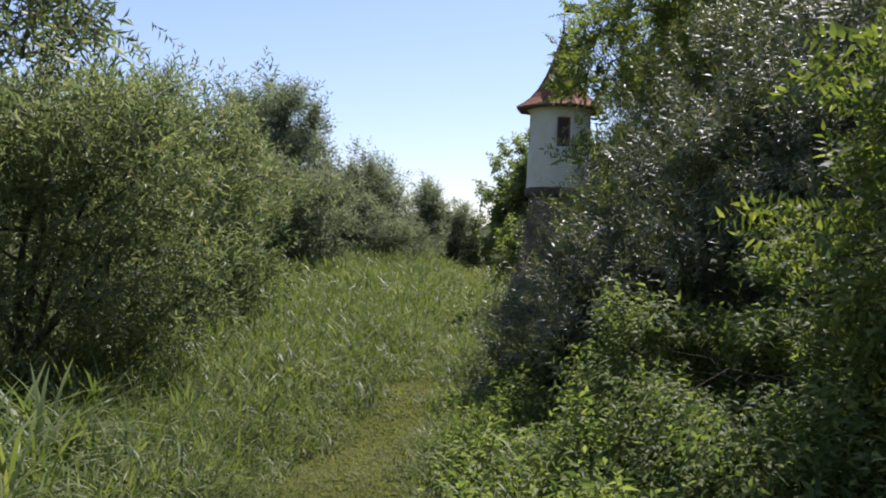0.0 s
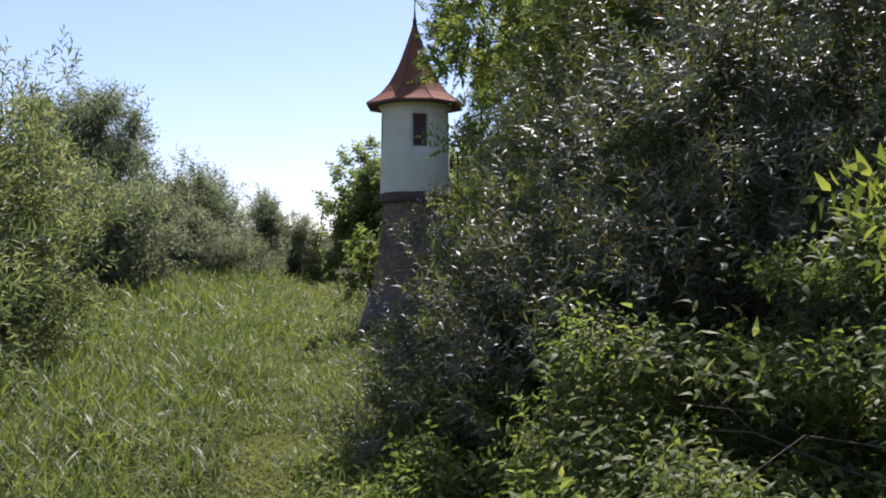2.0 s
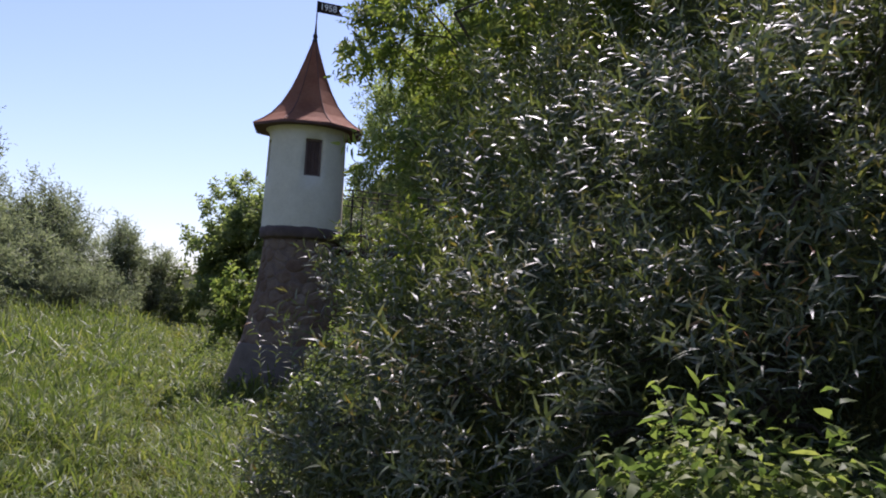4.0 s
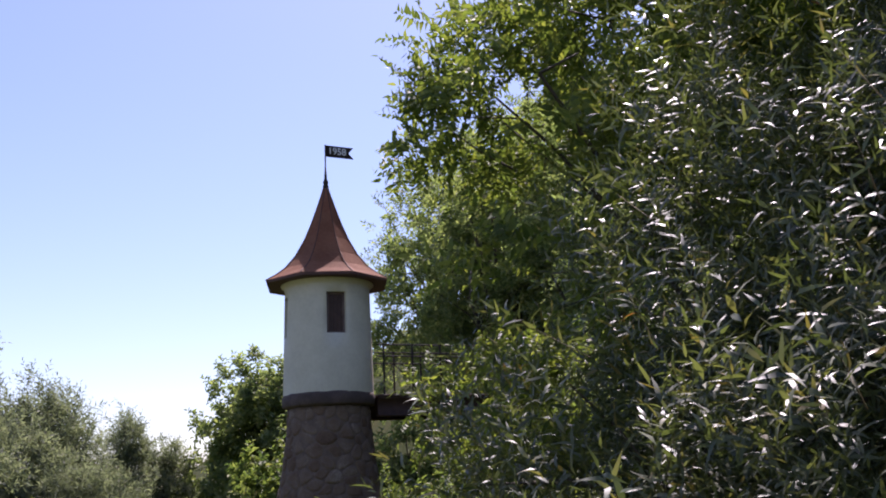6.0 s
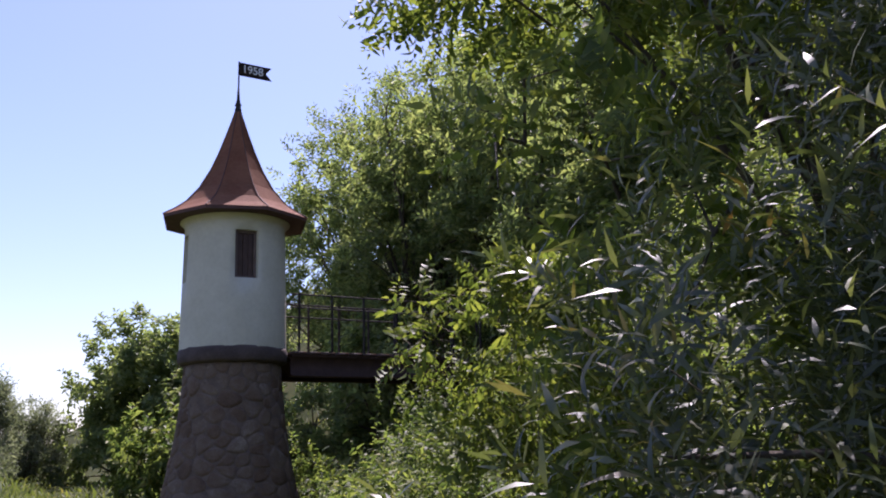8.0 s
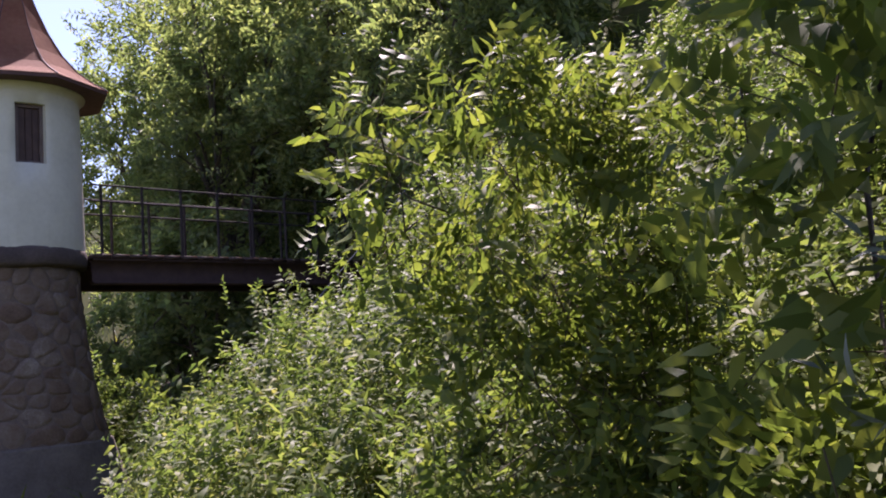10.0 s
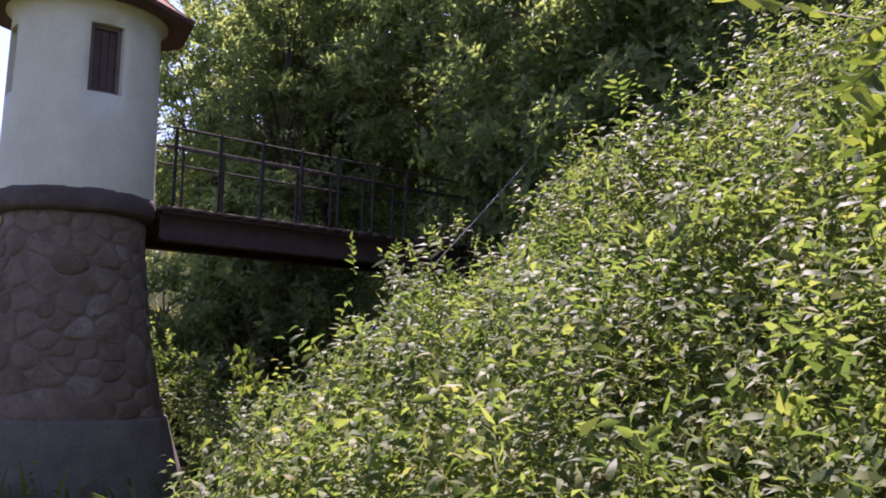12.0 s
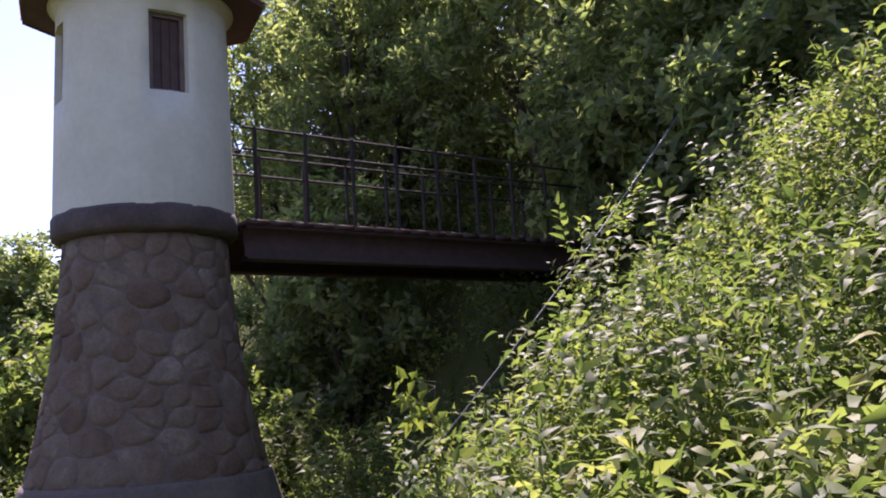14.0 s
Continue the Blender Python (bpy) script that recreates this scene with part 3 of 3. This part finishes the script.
tree("willow_bush", (-4.1, 9.1), [(0.0, 0.0, 1.5, 1.3, 1.3, 1.3), (0.9, -0.2, 2.2, 0.75, 0.8, 0.7), (0.3, 0.2, 2.5, 0.9, 0.9, 0.5), (1.1, 0.1, 1.5, 0.75, 0.8, 0.7), (-0.8, -0.3, 2.4, 0.9, 0.9, 0.8), (1.3, -0.3, 2.45, 0.4, 0.4, 0.35, 0.8),
                                 (0.9, 0.4, 0.8, 0.6, 0.7, 0.5, 0.6), (-0.6, -0.6, 1.0, 0.9, 0.8, 0.8)],
     "willow_mid", M_WILLOW_GREY, 5200, 0.95, "olive-green willow bush with dark stems at its foot", "willow bush", 50, gap=-0.15, gap_size=0.35, shell=0.55, low=0.35)
tree("willow_bush", (-4.7, 14.3), crown(2.5, 2.2, 3.85, 14, 52, 0.0), "willow_mid", M_WILLOW_GREY, 6200, 1.2, GREY_WILLOW, "willow bush", 52, gap=-0.3, gap_size=0.45)
tree("willow_bush", (-4.0, 26.0), crown(1.5, 1.5, 3.1, 10, 53, 0.0), "willow_far", M_FAR_HAZED, 3200, 1.15, GREY_WILLOW, "willow bush", 53, gap=-0.4)
tree("willow_bush", (-6.2, 22.5), crown(1.8, 1.7, 3.4, 10, 54, 0.0), "willow_far", M_WILLOW_GREY, 3000, 1.2, GREY_WILLOW, "willow bush", 54, gap=-0.4)
tree("willow_tree", (-6.9, 36.5), crown(2.75, 2.6, 6.5, 16, 55, 0.0), "willow_far", M_FAR_HAZED, 7200, 1.7, "tall grey-green willow across the meadow", "tree", 55, gap=-0.45, gap_size=0.7, trunk_r=0.12)
tree("willow_tree", (-3.2, 38.0), crown(1.7, 1.8, 4.3, 10, 56, 0.0), "willow_far", M_FAR_HAZED, 3600, 1.5, GREY_WILLOW, "tree", 56, gap=-0.35, gap_size=0.6, trunk_r=0.08)
tree("willow_tree", (-0.9, 41.0), crown(1.0, 1.0, 3.5, 8, 57, 0.0), "willow_far", M_FAR_HAZED, 1700, 1.3, "thin airy young willow", "tree", 57, gap=-0.25, gap_size=0.5, trunk_r=0.05)
tree("willow_tree", (0.5, 43.0), crown(1.2, 1.1, 2.5, 7, 58, 0.0), "willow_far", M_FAR_HAZED, 1500, 1.3, "thin airy young willow", "tree", 58, gap=-0.25, gap_size=0.5, trunk_r=0.05)
tree("willow_bush", (-1.7, 33.0), crown(1.6, 1.5, 1.6, 8, 59, 0.0), "willow_far", M_FAR_HAZED, 2600, 1.0, "low round willow bush in the meadow", "willow bush", 59, gap=-0.6)
tree("broadleaf_tree", (4.9, 43.0), crown(3.8, 3.6, 6.3, 14, 60, 0.05), "clump", M_HILL_VEILED, 5200, 1.35, "round dark-green broadleaf tree", "tree", 60, gap=-0.5, gap_size=0.9, trunk_r=0.12)
tree("elder_bush", (2.6, 24.5), crown(1.4, 1.5, 1.9, 7, 61, 0.0), "clump", M_WEED, 1500, 0.9, "light green elder bush", "bush", 61, gap=-0.5)

tree("willow_bush", (-5.4, 29.0), crown(1.9, 1.8, 3.0, 8, 62, 0.0), "willow_far", M_FAR_HAZED, 3000, 1.4, GREY_WILLOW, "willow bush", 62, gap=-0.5)
tree("willow_bush", (-3.4, 34.0), crown(1.4, 1.5, 2.7, 8, 63, 0.0), "willow_far", M_FAR_HAZED, 2400, 1.2, GREY_WILLOW, "willow bush", 63, gap=-0.5)
tree("willow_bush", (-12.5, 33.0), crown(3.5, 3.0, 5.0, 10, 64, 0.0), "willow_far", M_FAR_HAZED, 3000, 2.0, GREY_WILLOW, "willow bush", 64, gap=-0.5)

tree("elder_bush", (3.6, 21.0), crown(0.95, 0.75, 1.35, 7, 65, 0.0), "clump", M_WEED, 1300, 0.5, "light green elder bush", "bush", 65, gap=-0.6)

# wood on the hillside
for hx, hy, hr, hh, hs in ((6.7, 17.2, 1.2, 1.6, 67), (7.2, 19.0, 1.2, 1.5, 68), (4.7, 24.4, 1.4, 2.3, 69), (5.7, 22.7, 1.3, 2.7, 70)):
    tree("undergrowth_shrub", (hx, hy), crown(hr, hr, hh, 8, hs, 0.0), "clump", M_HILL_VEILED, 900, 0.85, "shaded leafy shrub on the steep hillside", "shrub", hs, gap=-0.5, group="hillside wood")
for hx, hy, hr, hh, hs in ((7.0, 24.4, 2.2, 6.0, 71), (8.0, 21.4, 2.4, 4.9, 72), (7.6, 17.9, 1.9, 4.0, 73), (8.6, 25.5, 2.6, 5.4, 74), (10.6, 14.0, 2.6, 5.2, 75), (11.4, 19.5, 3.0, 4.6, 76), (6.9, 27.6, 2.5, 6.6, 77)):
    tree("hillside_tree", (hx, hy), crown(hr, hr, hh, 11, hs, 0.12), "spray", M_HILL_VEILED, 4000, 1.1, "leafy broadleaf tree on the steep hillside", "tree", hs, gap=-0.15, gap_size=0.6, up=0.0, trunk_r=0.09, group="hillside wood")


def build_bank_weeds():
    """Waist-high herbs all over the bank: mixed leaves, uneven height, with spikes and gaps."""
    rng = np.random.default_rng(81)
    made = []
    for n, x0, x1, y0, y1, kind, tall, size in ((9800, 1.0, 6.2, 10.4, 16.15, "weed", 0.0, 0.68), (1300, 1.0, 6.2, 10.4, 16.0, "pinnate", 0.05, 0.62), (1500, 1.1, 6.2, 10.6, 16.1, "weed", 0.24, 0.62),
                                               (900, 1.0, 6.0, 10.4, 16.0, "willow", 0.1, 0.8), (240, 3.2, 6.2, 14.2, 16.1, "weed", 0.4, 0.6), (140, 2.4, 4.2, 14.0, 16.1, "pinnate", 0.35, 0.6), (1500, 1.0, 6.0, 10.6, 16.0, "herb", 0.06, 0.62), (800, 1.0, 6.0, 10.4, 15.8, "clump", -0.05, 0.42),
                                               (900, 2.6, 4.2, 18.5, 22.5, "weed", 0.0, 0.66), (3000, 4.4, 8.5, 16.0, 26, "herb", 0.0, 0.8), (2600, 3.2, 5.6, 16.0, 19.3, "herb", -0.1, 0.7),
                                               (700, 1.0, 3.0, 2.5, 7.0, "weed", 0.0, 0.6), (700, 0.9, 2.2, 19.8, 26, "weed", 0.0, 0.66)):
        x, y = x0 + (x1 - x0) * rng.random(n), y0 + (y1 - y0) * rng.random(n)
        e = np.clip((y - 12.3) / 3.0, 0, 1)
        flat = np.stack([x, y, x * 0], -1)
        fine = lumps(flat, 84, 0.22)
        keep = (x > 1.0 + 1.05 * e * e * (y < 16.3)) & (np.hypot(x - 2.33, y - 19.5) > 1.15) & (fine > -0.75)
        x, y, flat, fine = x[keep], y[keep], flat[keep], fine[keep]
        b = np.clip((x - 0.9) / 1.0, 0.15, 1)
        h = b * (0.10 + 0.5 * rng.random(len(x)) ** 0.8 + 0.26 * lumps(flat, 83, 0.6) + 0.14 * fine + tall)
        pos = np.stack([x, y, ground_z(x, y) + np.maximum(h, 0.03)], -1)
        d = rng.normal(size=pos.shape) * (0.25 if tall > 0.2 else 0.5) + np.array([-0.2, -0.1, 1.0])
        made.append(scatter(kind, pos, d, size * (0.55 + 0.9 * rng.random(len(pos)) ** 1.3), rng))
    v, f = joined(made)
    tagged(link_mesh("bank_weeds", v, f, M_WEED), "waist-high green weeds covering the sunny bank", "weeds", kind="stuff")


build_bank_weeds()

# ---- tower ----
TX, TY = 2.325, 19.465
Z_LEDGE, Z_WALL, Z_EAVE, Z_APEX, Z_POLE = 2.62, 2.80, 4.42, 5.98, 6.62


def lathe(profile, sides=48, phase=0.0):
    bm = bmesh.new()
    rings = [[bm.verts.new((r * math.cos(phase + 2 * math.pi * k / sides), r * math.sin(phase + 2 * math.pi * k / sides), z)) for k in range(sides)] for r, z in profile]
    for a, b in zip(rings, rings[1:]):
        for k in range(sides):
            bm.faces.new((a[k], a[(k + 1) % sides], b[(k + 1) % sides], b[k]))
    bm.faces.new(rings[0][::-1])
    bm.faces.new(rings[-1])
    return bm


def stone_radius(z):
    """The battered, flaring stone shaft."""
    t = np.clip((2.62 - z) / 1.8, 0, 1.5)
    return 0.595 + 0.13 * t + 0.16 * t ** 2.4


def cell(p, others, reach=0.3):
    """The polygon of points nearer to p than to any of the others."""
    poly = [p + np.array(c) * reach for c in ((-1, -1), (1, -1), (1, 1), (-1, 1))]
    for o in others:
        mid, n = (p + o) / 2, o - p
        out = []
        for k, a in enumerate(poly):
            b = poly[(k + 1) % len(poly)]
            da, db = (a - mid) @ n, (b - mid) @ n
            if da <= 0:
                out.append(a)
            if da * db < 0:
                out.append(a + (b - a) * da / (da - db))
        poly = out
    return np.array(poly)


def build_stones(shaft):
    """Uncoursed field stones, each cut to its neighbours, with recessed joints."""
    rng = np.random.default_rng(5)
    round_, z0, z1, n, squash = 2 * math.pi * 0.72, 0.895, 2.60, 195, 1.3
    p = np.stack([rng.random(n) * round_, (z0 + (z1 - z0) * rng.random(n)) * squash], -1)
    probe = np.stack([rng.random(9000) * round_, (z0 + (z1 - z0) * rng.random(9000)) * squash], -1)
    for _ in range(3):
        du = np.abs(probe[:, None, 0] - p[None, :, 0])
        own = (np.minimum(du, round_ - du) ** 2 + (probe[:, None, 1] - p[None, :, 1]) ** 2).argmin(1)
        for k in range(n):
            q = probe[own == k]
            if len(q):
                u = (q[:, 0] - p[k, 0] + round_ / 2) % round_ - round_ / 2
                p[k] = p[k, 0] + u.mean() * 0.6, p[k, 1] + (q[:, 1].mean() - p[k, 1]) * 0.6
    wrapped = np.concatenate([p, p + [round_, 0], p - [round_, 0]])
    for k in range(n):
        d = np.linalg.norm(wrapped - p[k], axis=1)
        near = wrapped[np.argsort(d)[1:15]]
        poly = cell(p[k], near)
        poly[:, 1] = np.clip(poly[:, 1] / squash, z0, z1)
        c = poly.mean(0)
        nxt = np.roll(poly, -1, 0)
        edge = np.stack([0.72 * poly + 0.28 * nxt, 0.28 * poly + 0.72 * nxt], 1).reshape(-1, 2)   # worn corners
        edge = c + (edge - c) * (0.97 + 0.03 * rng.normal(size=(len(edge), 1)).clip(-1, 1))
        m, proud = len(edge), rng.uniform(0.002, 0.008)
        tilt = rng.normal(0, 0.03, 2)
        rows = [(edge, -0.004 + 0 * edge[:, 0]), (c + (edge - c) * 0.93, proud * 0.9 + (edge - c) @ tilt), (c + (edge - c) * 0.55, proud + rng.normal(0, 0.003, m) + (edge - c) @ tilt * 0.6)]
        uv, h = np.concatenate([r[0] for r in rows] + [c[None]]), np.concatenate([r[1] for r in rows] + [[proud * 1.05]])
        a, r = uv[:, 0] / 0.72, stone_radius(uv[:, 1]) - 0.012 + h
        v = np.stack([r * np.cos(a), r * np.sin(a), uv[:, 1]], -1)
        f = []
        for j in range(m):
            i = (j + 1) % m
            for t in (0, m):
                f += [(t + j, t + i, t + m + i), (t + j, t + m + i, t + m + j)]
            f.append((2 * m + j, 2 * m + i, 3 * m))
        link_mesh("stone", v, np.array(f), M_STONE, shaft, "", True)


def build_tower():
    tower = empty("gauge_tower", (TX, TY, 0.21), "round stone gauge tower with white turret and red roof", "tower")
    prof = [(float(stone_radius(z)) - 0.012, z) for z in np.linspace(0.5, 2.62, 16)]
    shaft = part("shaft", lathe(prof), M_MORTAR, tower, "dark mortar core under field stones", True)
    part("plinth", lathe([(1.24, -0.4), (1.105, 0.2), (1.0, 0.5), (0.925, 0.73), (0.885, 0.87), (0.872, 0.90), (0.80, 0.905)], 40), M_CONCRETE, tower, "weathered grey-brown concrete plinth", True)
    ledge = lathe([(0.60, 2.60), (0.655, 2.615), (0.672, 2.64), (0.675, 2.76), (0.66, 2.79), (0.62, 2.80)], 40)
    rng = random.Random(5)
    for v in ledge.verts:
        k = 1 + rng.uniform(-0.012, 0.012)
        v.co.x *= k
        v.co.y *= k
        v.co.z += rng.uniform(-0.008, 0.008)
    part("ledge", ledge, M_LEDGE, tower, "dark weathered concrete ledge ring", True)
    build_stones(shaft)
    # plastered wall with four window openings
    def wall_r(z):
        return 0.658 - 0.03 * (z - Z_WALL) / (Z_EAVE - Z_WALL)
    half = math.asin(0.138 / 0.62)
    w_az = [radians(-89 + 90 * k) for k in range(4)]
    angs = sorted({round(a, 5) for k in range(4) for a in [w_az[k] - half, w_az[k], w_az[k] + half] + [w_az[k] + half + (math.pi / 2 - 2 * half) * q / 9 for q in range(1, 9)]})
    zs = [Z_WALL - 0.02, 3.05, 3.33, 3.61, 3.91, 4.21, 4.42]
    bm = bmesh.new()
    n = len(angs)
    outer = [[bm.verts.new((wall_r(z) * math.cos(a), wall_r(z) * math.sin(a), z)) for a in angs] for z in zs]
    inner = [[bm.verts.new(((wall_r(z) - 0.14) * math.cos(a), (wall_r(z) - 0.14) * math.sin(a), z)) for a in angs] for z in zs]

    def is_open(i, k):
        mid = (angs[k] + (angs[(k + 1) % n] + (2 * math.pi if k == n - 1 else 0))) / 2
        near = min(abs(((mid - w + math.pi) % (2 * math.pi)) - math.pi) for w in w_az)
        return i in (3, 4) and near < half
    for i in range(len(zs) - 1):
        for k in range(n):
            j = (k + 1) % n
            if is_open(i, k):
                for (a, b), other in (((i, i), (i - 1, k)), ((i + 1, i + 1), (i + 1, k))):
                    if not is_open(*other):
                        bm.faces.new((outer[a][k], outer[a][j], inner[a][j], inner[a][k]))
                if not is_open(i, (k - 1) % n):
                    bm.faces.new((outer[i][k], outer[i + 1][k], inner[i + 1][k], inner[i][k]))
                if not is_open(i, j):
                    bm.faces.new((outer[i][j], inner[i][j], inner[i + 1][j], outer[i + 1][j]))
            else:
                bm.faces.new((outer[i][k], outer[i][j], outer[i + 1][j], outer[i + 1][k]))
                bm.faces.new((inner[i][k], inner[i + 1][k], inner[i + 1][j], inner[i][j]))
    for f in bm.faces:
        f.smooth = abs(f.calc_center_median().xy.length - 0.62) < 0.03 or abs(f.calc_center_median().xy.length - 0.49) < 0.03
    turret = part("turret", bm, M_PLASTER, tower, "white lime-plastered turret wall")
    part("coving", lathe([(0.50, 4.27), (0.616, 4.28), (0.628, 4.33), (0.655, 4.38), (0.69, 4.405), (0.69, 4.41), (0.5, 4.41)], 48), M_PLASTER, tower, "white coving under the eave", True)
    # windows
    for a in w_az:
        win = new("window")
        win.parent = tower
        win.matrix_basis = pose(0, 0, 0, 0, 0, math.degrees(a)) @ pose(0.545, 0, 3.91)

        def bar(name, y, z, sy, sz, mat, x=0.0, sx=0.05):
            bm = bmesh.new()
            bmesh.ops.create_cube(bm, size=1, matrix=Matrix.Translation((x, y, z)) @ Matrix.Diagonal((sx, sy, sz, 1)))
            bmesh.ops.bevel(bm, geom=bm.edges[:], offset=0.004, segments=1, affect="EDGES")
            part(name, bm, mat, win)
        for s in (-1, 1):
            bar("window_frame", s * 0.116, 0, 0.035, 0.606, M_FRAME)
            bar("window_frame", 0, s * 0.284, 0.197, 0.035, M_FRAME)
        for q in range(3):
            bar("shutter_board", -0.0655 + 0.0655 * q, 0, 0.063, 0.53, M_SHUTTER, -0.012, 0.02)
    # bell-shaped roof of eight sheets
    prof = [(0.955, 4.44), (0.90, 4.475), (0.80, 4.535), (0.66, 4.645), (0.50, 4.84), (0.36, 5.09), (0.245, 5.36), (0.15, 5.62), (0.075, 5.84), (0.035, 5.97)]
    ph = radians(-101 - 22.5)
    for k in range(8):
        a0, a1 = ph + k * math.pi / 4, ph + (k + 1) * math.pi / 4
        bm = bmesh.new()
        rows = []
        for r, z in prof:
            l, rr = Vector((r * math.cos(a0), r * math.sin(a0), z)), Vector((r * math.cos(a1), r * math.sin(a1), z))
            rows.append([bm.verts.new(l.lerp(rr, t)) for t in (0.004, 0.5, 0.996)])
        for a, b in zip(rows, rows[1:]):
            for q in range(2):
                bm.faces.new((a[q], a[q + 1], b[q + 1], b[q]))
        bmesh.ops.solidify(bm, geom=bm.faces[:], thickness=0.012)
        part("roof_sheet", bm, M_ROOF, tower)
        seam = [(r * 1.004 * math.cos(a0), r * 1.004 * math.sin(a0), z + 0.004) for r, z in prof]
        v, f = tube_arrays(seam, [0.007] * len(seam), 5)
        link_mesh("roof_seam", v, f, M_FASCIA, tower, "", True)
        bm = bmesh.new()
        c0, c1 = Vector((math.cos(a0), math.sin(a0), 0)), Vector((math.cos(a1), math.sin(a1), 0))
        ring = [bm.verts.new(c * r + Vector((0, 0, z))) for c in (c0, c1) for r, z in ((0.948, 4.447), (0.945, 4.405), (0.92, 4.405), (0.92, 4.447))]
        for q in range(4):
            bm.faces.new((ring[q], ring[(q + 1) % 4], ring[4 + (q + 1) % 4], ring[4 + q]))
        bm.faces.new(ring[:4][::-1])
        bm.faces.new(ring[4:])
        part("fascia", bm, M_FASCIA, tower, "dark brown eave board")
    part("soffit", lathe([(0.60, 4.432), (0.60, 4.412), (0.918, 4.412), (0.918, 4.432)], 8, ph), M_FASCIA, tower, "dark boarded soffit")
    part("finial", lathe([(0.04, 5.95), (0.046, 5.99), (0.03, 6.02), (0.045, 6.05), (0.03, 6.085), (0.022, 6.12), (0.012, 6.3)], 12), M_IRON, tower, "dark turned iron finial", True)
    part("pole", lathe([(0.011, 6.28), (0.010, 6.665), (0.004, 6.68)], 8), M_IRON, tower)
    # swallow-tailed flag with the year cut in white
    fl = [(0, 0.0), (0.47, 0.0), (0.385, 0.095), (0.47, 0.19), (0, 0.19)]
    bm = bmesh.new()
    vs = [bm.verts.new((x, 0.0, z)) for x, z in fl]
    bm.faces.new(vs)
    bmesh.ops.solidify(bm, geom=bm.faces[:], thickness=0.008)
    flag = part("flag", bm, M_IRON, tower, "dark metal swallow-tailed weather vane flag", m=pose(0.012, 0, 6.475, 0, -2, 12))
    cur = bpy.data.curves.new("year", "FONT")
    cur.body, cur.size, cur.extrude, cur.align_x, cur.align_y = "1958", 0.155, 0.004, "CENTER", "CENTER"
    cur.offset = 0.001
    tmp = new("year", cur)
    bpy.context.view_layer.update()
    me = bpy.data.meshes.new_from_object(tmp.evaluated_get(bpy.context.evaluated_depsgraph_get()))
    bpy.data.objects.remove(tmp)
    me.materials.append(M_LETTER)
    year = new("year_figures", me)
    year.parent = flag
    year.matrix_basis = pose(0.185, -0.013, 0.095, 90, 0, 0)


build_tower()


# ---- footbridge ----
def box_arrays(a, b, wide, z0, z1):
    """A straight beam between two plan points."""
    a, b = np.array(a, float), np.array(b, float)
    d = unit(b - a)
    s = np.array([-d[1], d[0]]) * wide / 2
    v = [(*(p + k * s), z) for z in (z0, z1) for p, k in ((a, -1), (a, 1), (b, 1), (b, -1))]
    f = [(0, 1, 2, 3), (4, 7, 6, 5), (0, 4, 5, 1), (1, 5, 6, 2), (2, 6, 7, 3), (3, 7, 4, 0)]
    return np.array(v), np.array(f)


def build_bridge():
    d = np.array([0.995, 0.10])
    s = np.array([0.10, -0.995])
    o = np.array([TX, TY])
    base = o + d * 0.62
    far = o + d * 4.9
    br = empty("footbridge", (0, 0, 0), "narrow footbridge with iron railing from tower to hillside", "footbridge")
    for k in (-1, 1):
        p, q = base + s * 0.36 * k, far + s * 0.36 * k
        side = np.array([-d[1], d[0]])
        prof = [(-0.055, 2.66), (0.055, 2.66), (0.055, 2.684), (0.014, 2.69), (0.014, 2.90), (0.055, 2.906), (0.055, 2.93), (-0.055, 2.93), (-0.055, 2.906), (-0.014, 2.90), (-0.014, 2.69), (-0.055, 2.684)]
        v = np.array([(*(e + side * w), z) for e in (p, q) for w, z in prof])
        beam = v, np.array([(i, (i + 1) % 12, 12 + (i + 1) % 12, 12 + i) for i in range(12)])
        link_mesh("girder", *beam, M_RUST, br, "rusty brown steel girder")
    n = 22
    for i in range(n):
        c = base + (far - base) * (i + 0.5) / n
        w = np.linalg.norm(far - base) / n * 0.46
        link_mesh("plank", *box_arrays(c - d * w, c + d * w, 0.86, 2.933, 2.973), M_SHUTTER, br)
    for k in (-1, 1):
        for t in np.linspace(0.1, 4.15, 10):
            p = base + d * t + s * 0.40 * k
            v, f = tube_arrays([(p[0], p[1], 2.97), (p[0], p[1], 3.35), (p[0], p[1], 3.71)], [0.016] * 3, 6)
            link_mesh("post", v, f, M_IRON, br)
        for z in (3.53, 3.70):
            p, q = base + s * 0.40 * k, far + s * 0.40 * k
            v, f = tube_arrays([(p[0], p[1], z), ((p + q)[0] / 2, (p + q)[1] / 2, z), (q[0], q[1], z)], [0.011] * 3, 6)
            link_mesh("rail", v, f, M_IRON, br)


build_bridge()


def build_cable():
    """A taut steel cable from the foot of the bank up to a tree."""
    a, b = np.array([2.2, 17.2, float(ground_z(2.2, 17.2))]), np.array([6.75, 17.2, 4.7])
    t = np.linspace(0, 1, 9)[:, None]
    line = a + (b - a) * t - np.array([[0, 0, 0.22]]) * (4 * t * (1 - t))
    v, f = tube_arrays(line, [0.0055] * 9, 6)
    tagged(link_mesh("steel_cable", v, f, M_STEEL, smooth=True), "thin bright steel cable slung up the bank", "cable")


build_cable()
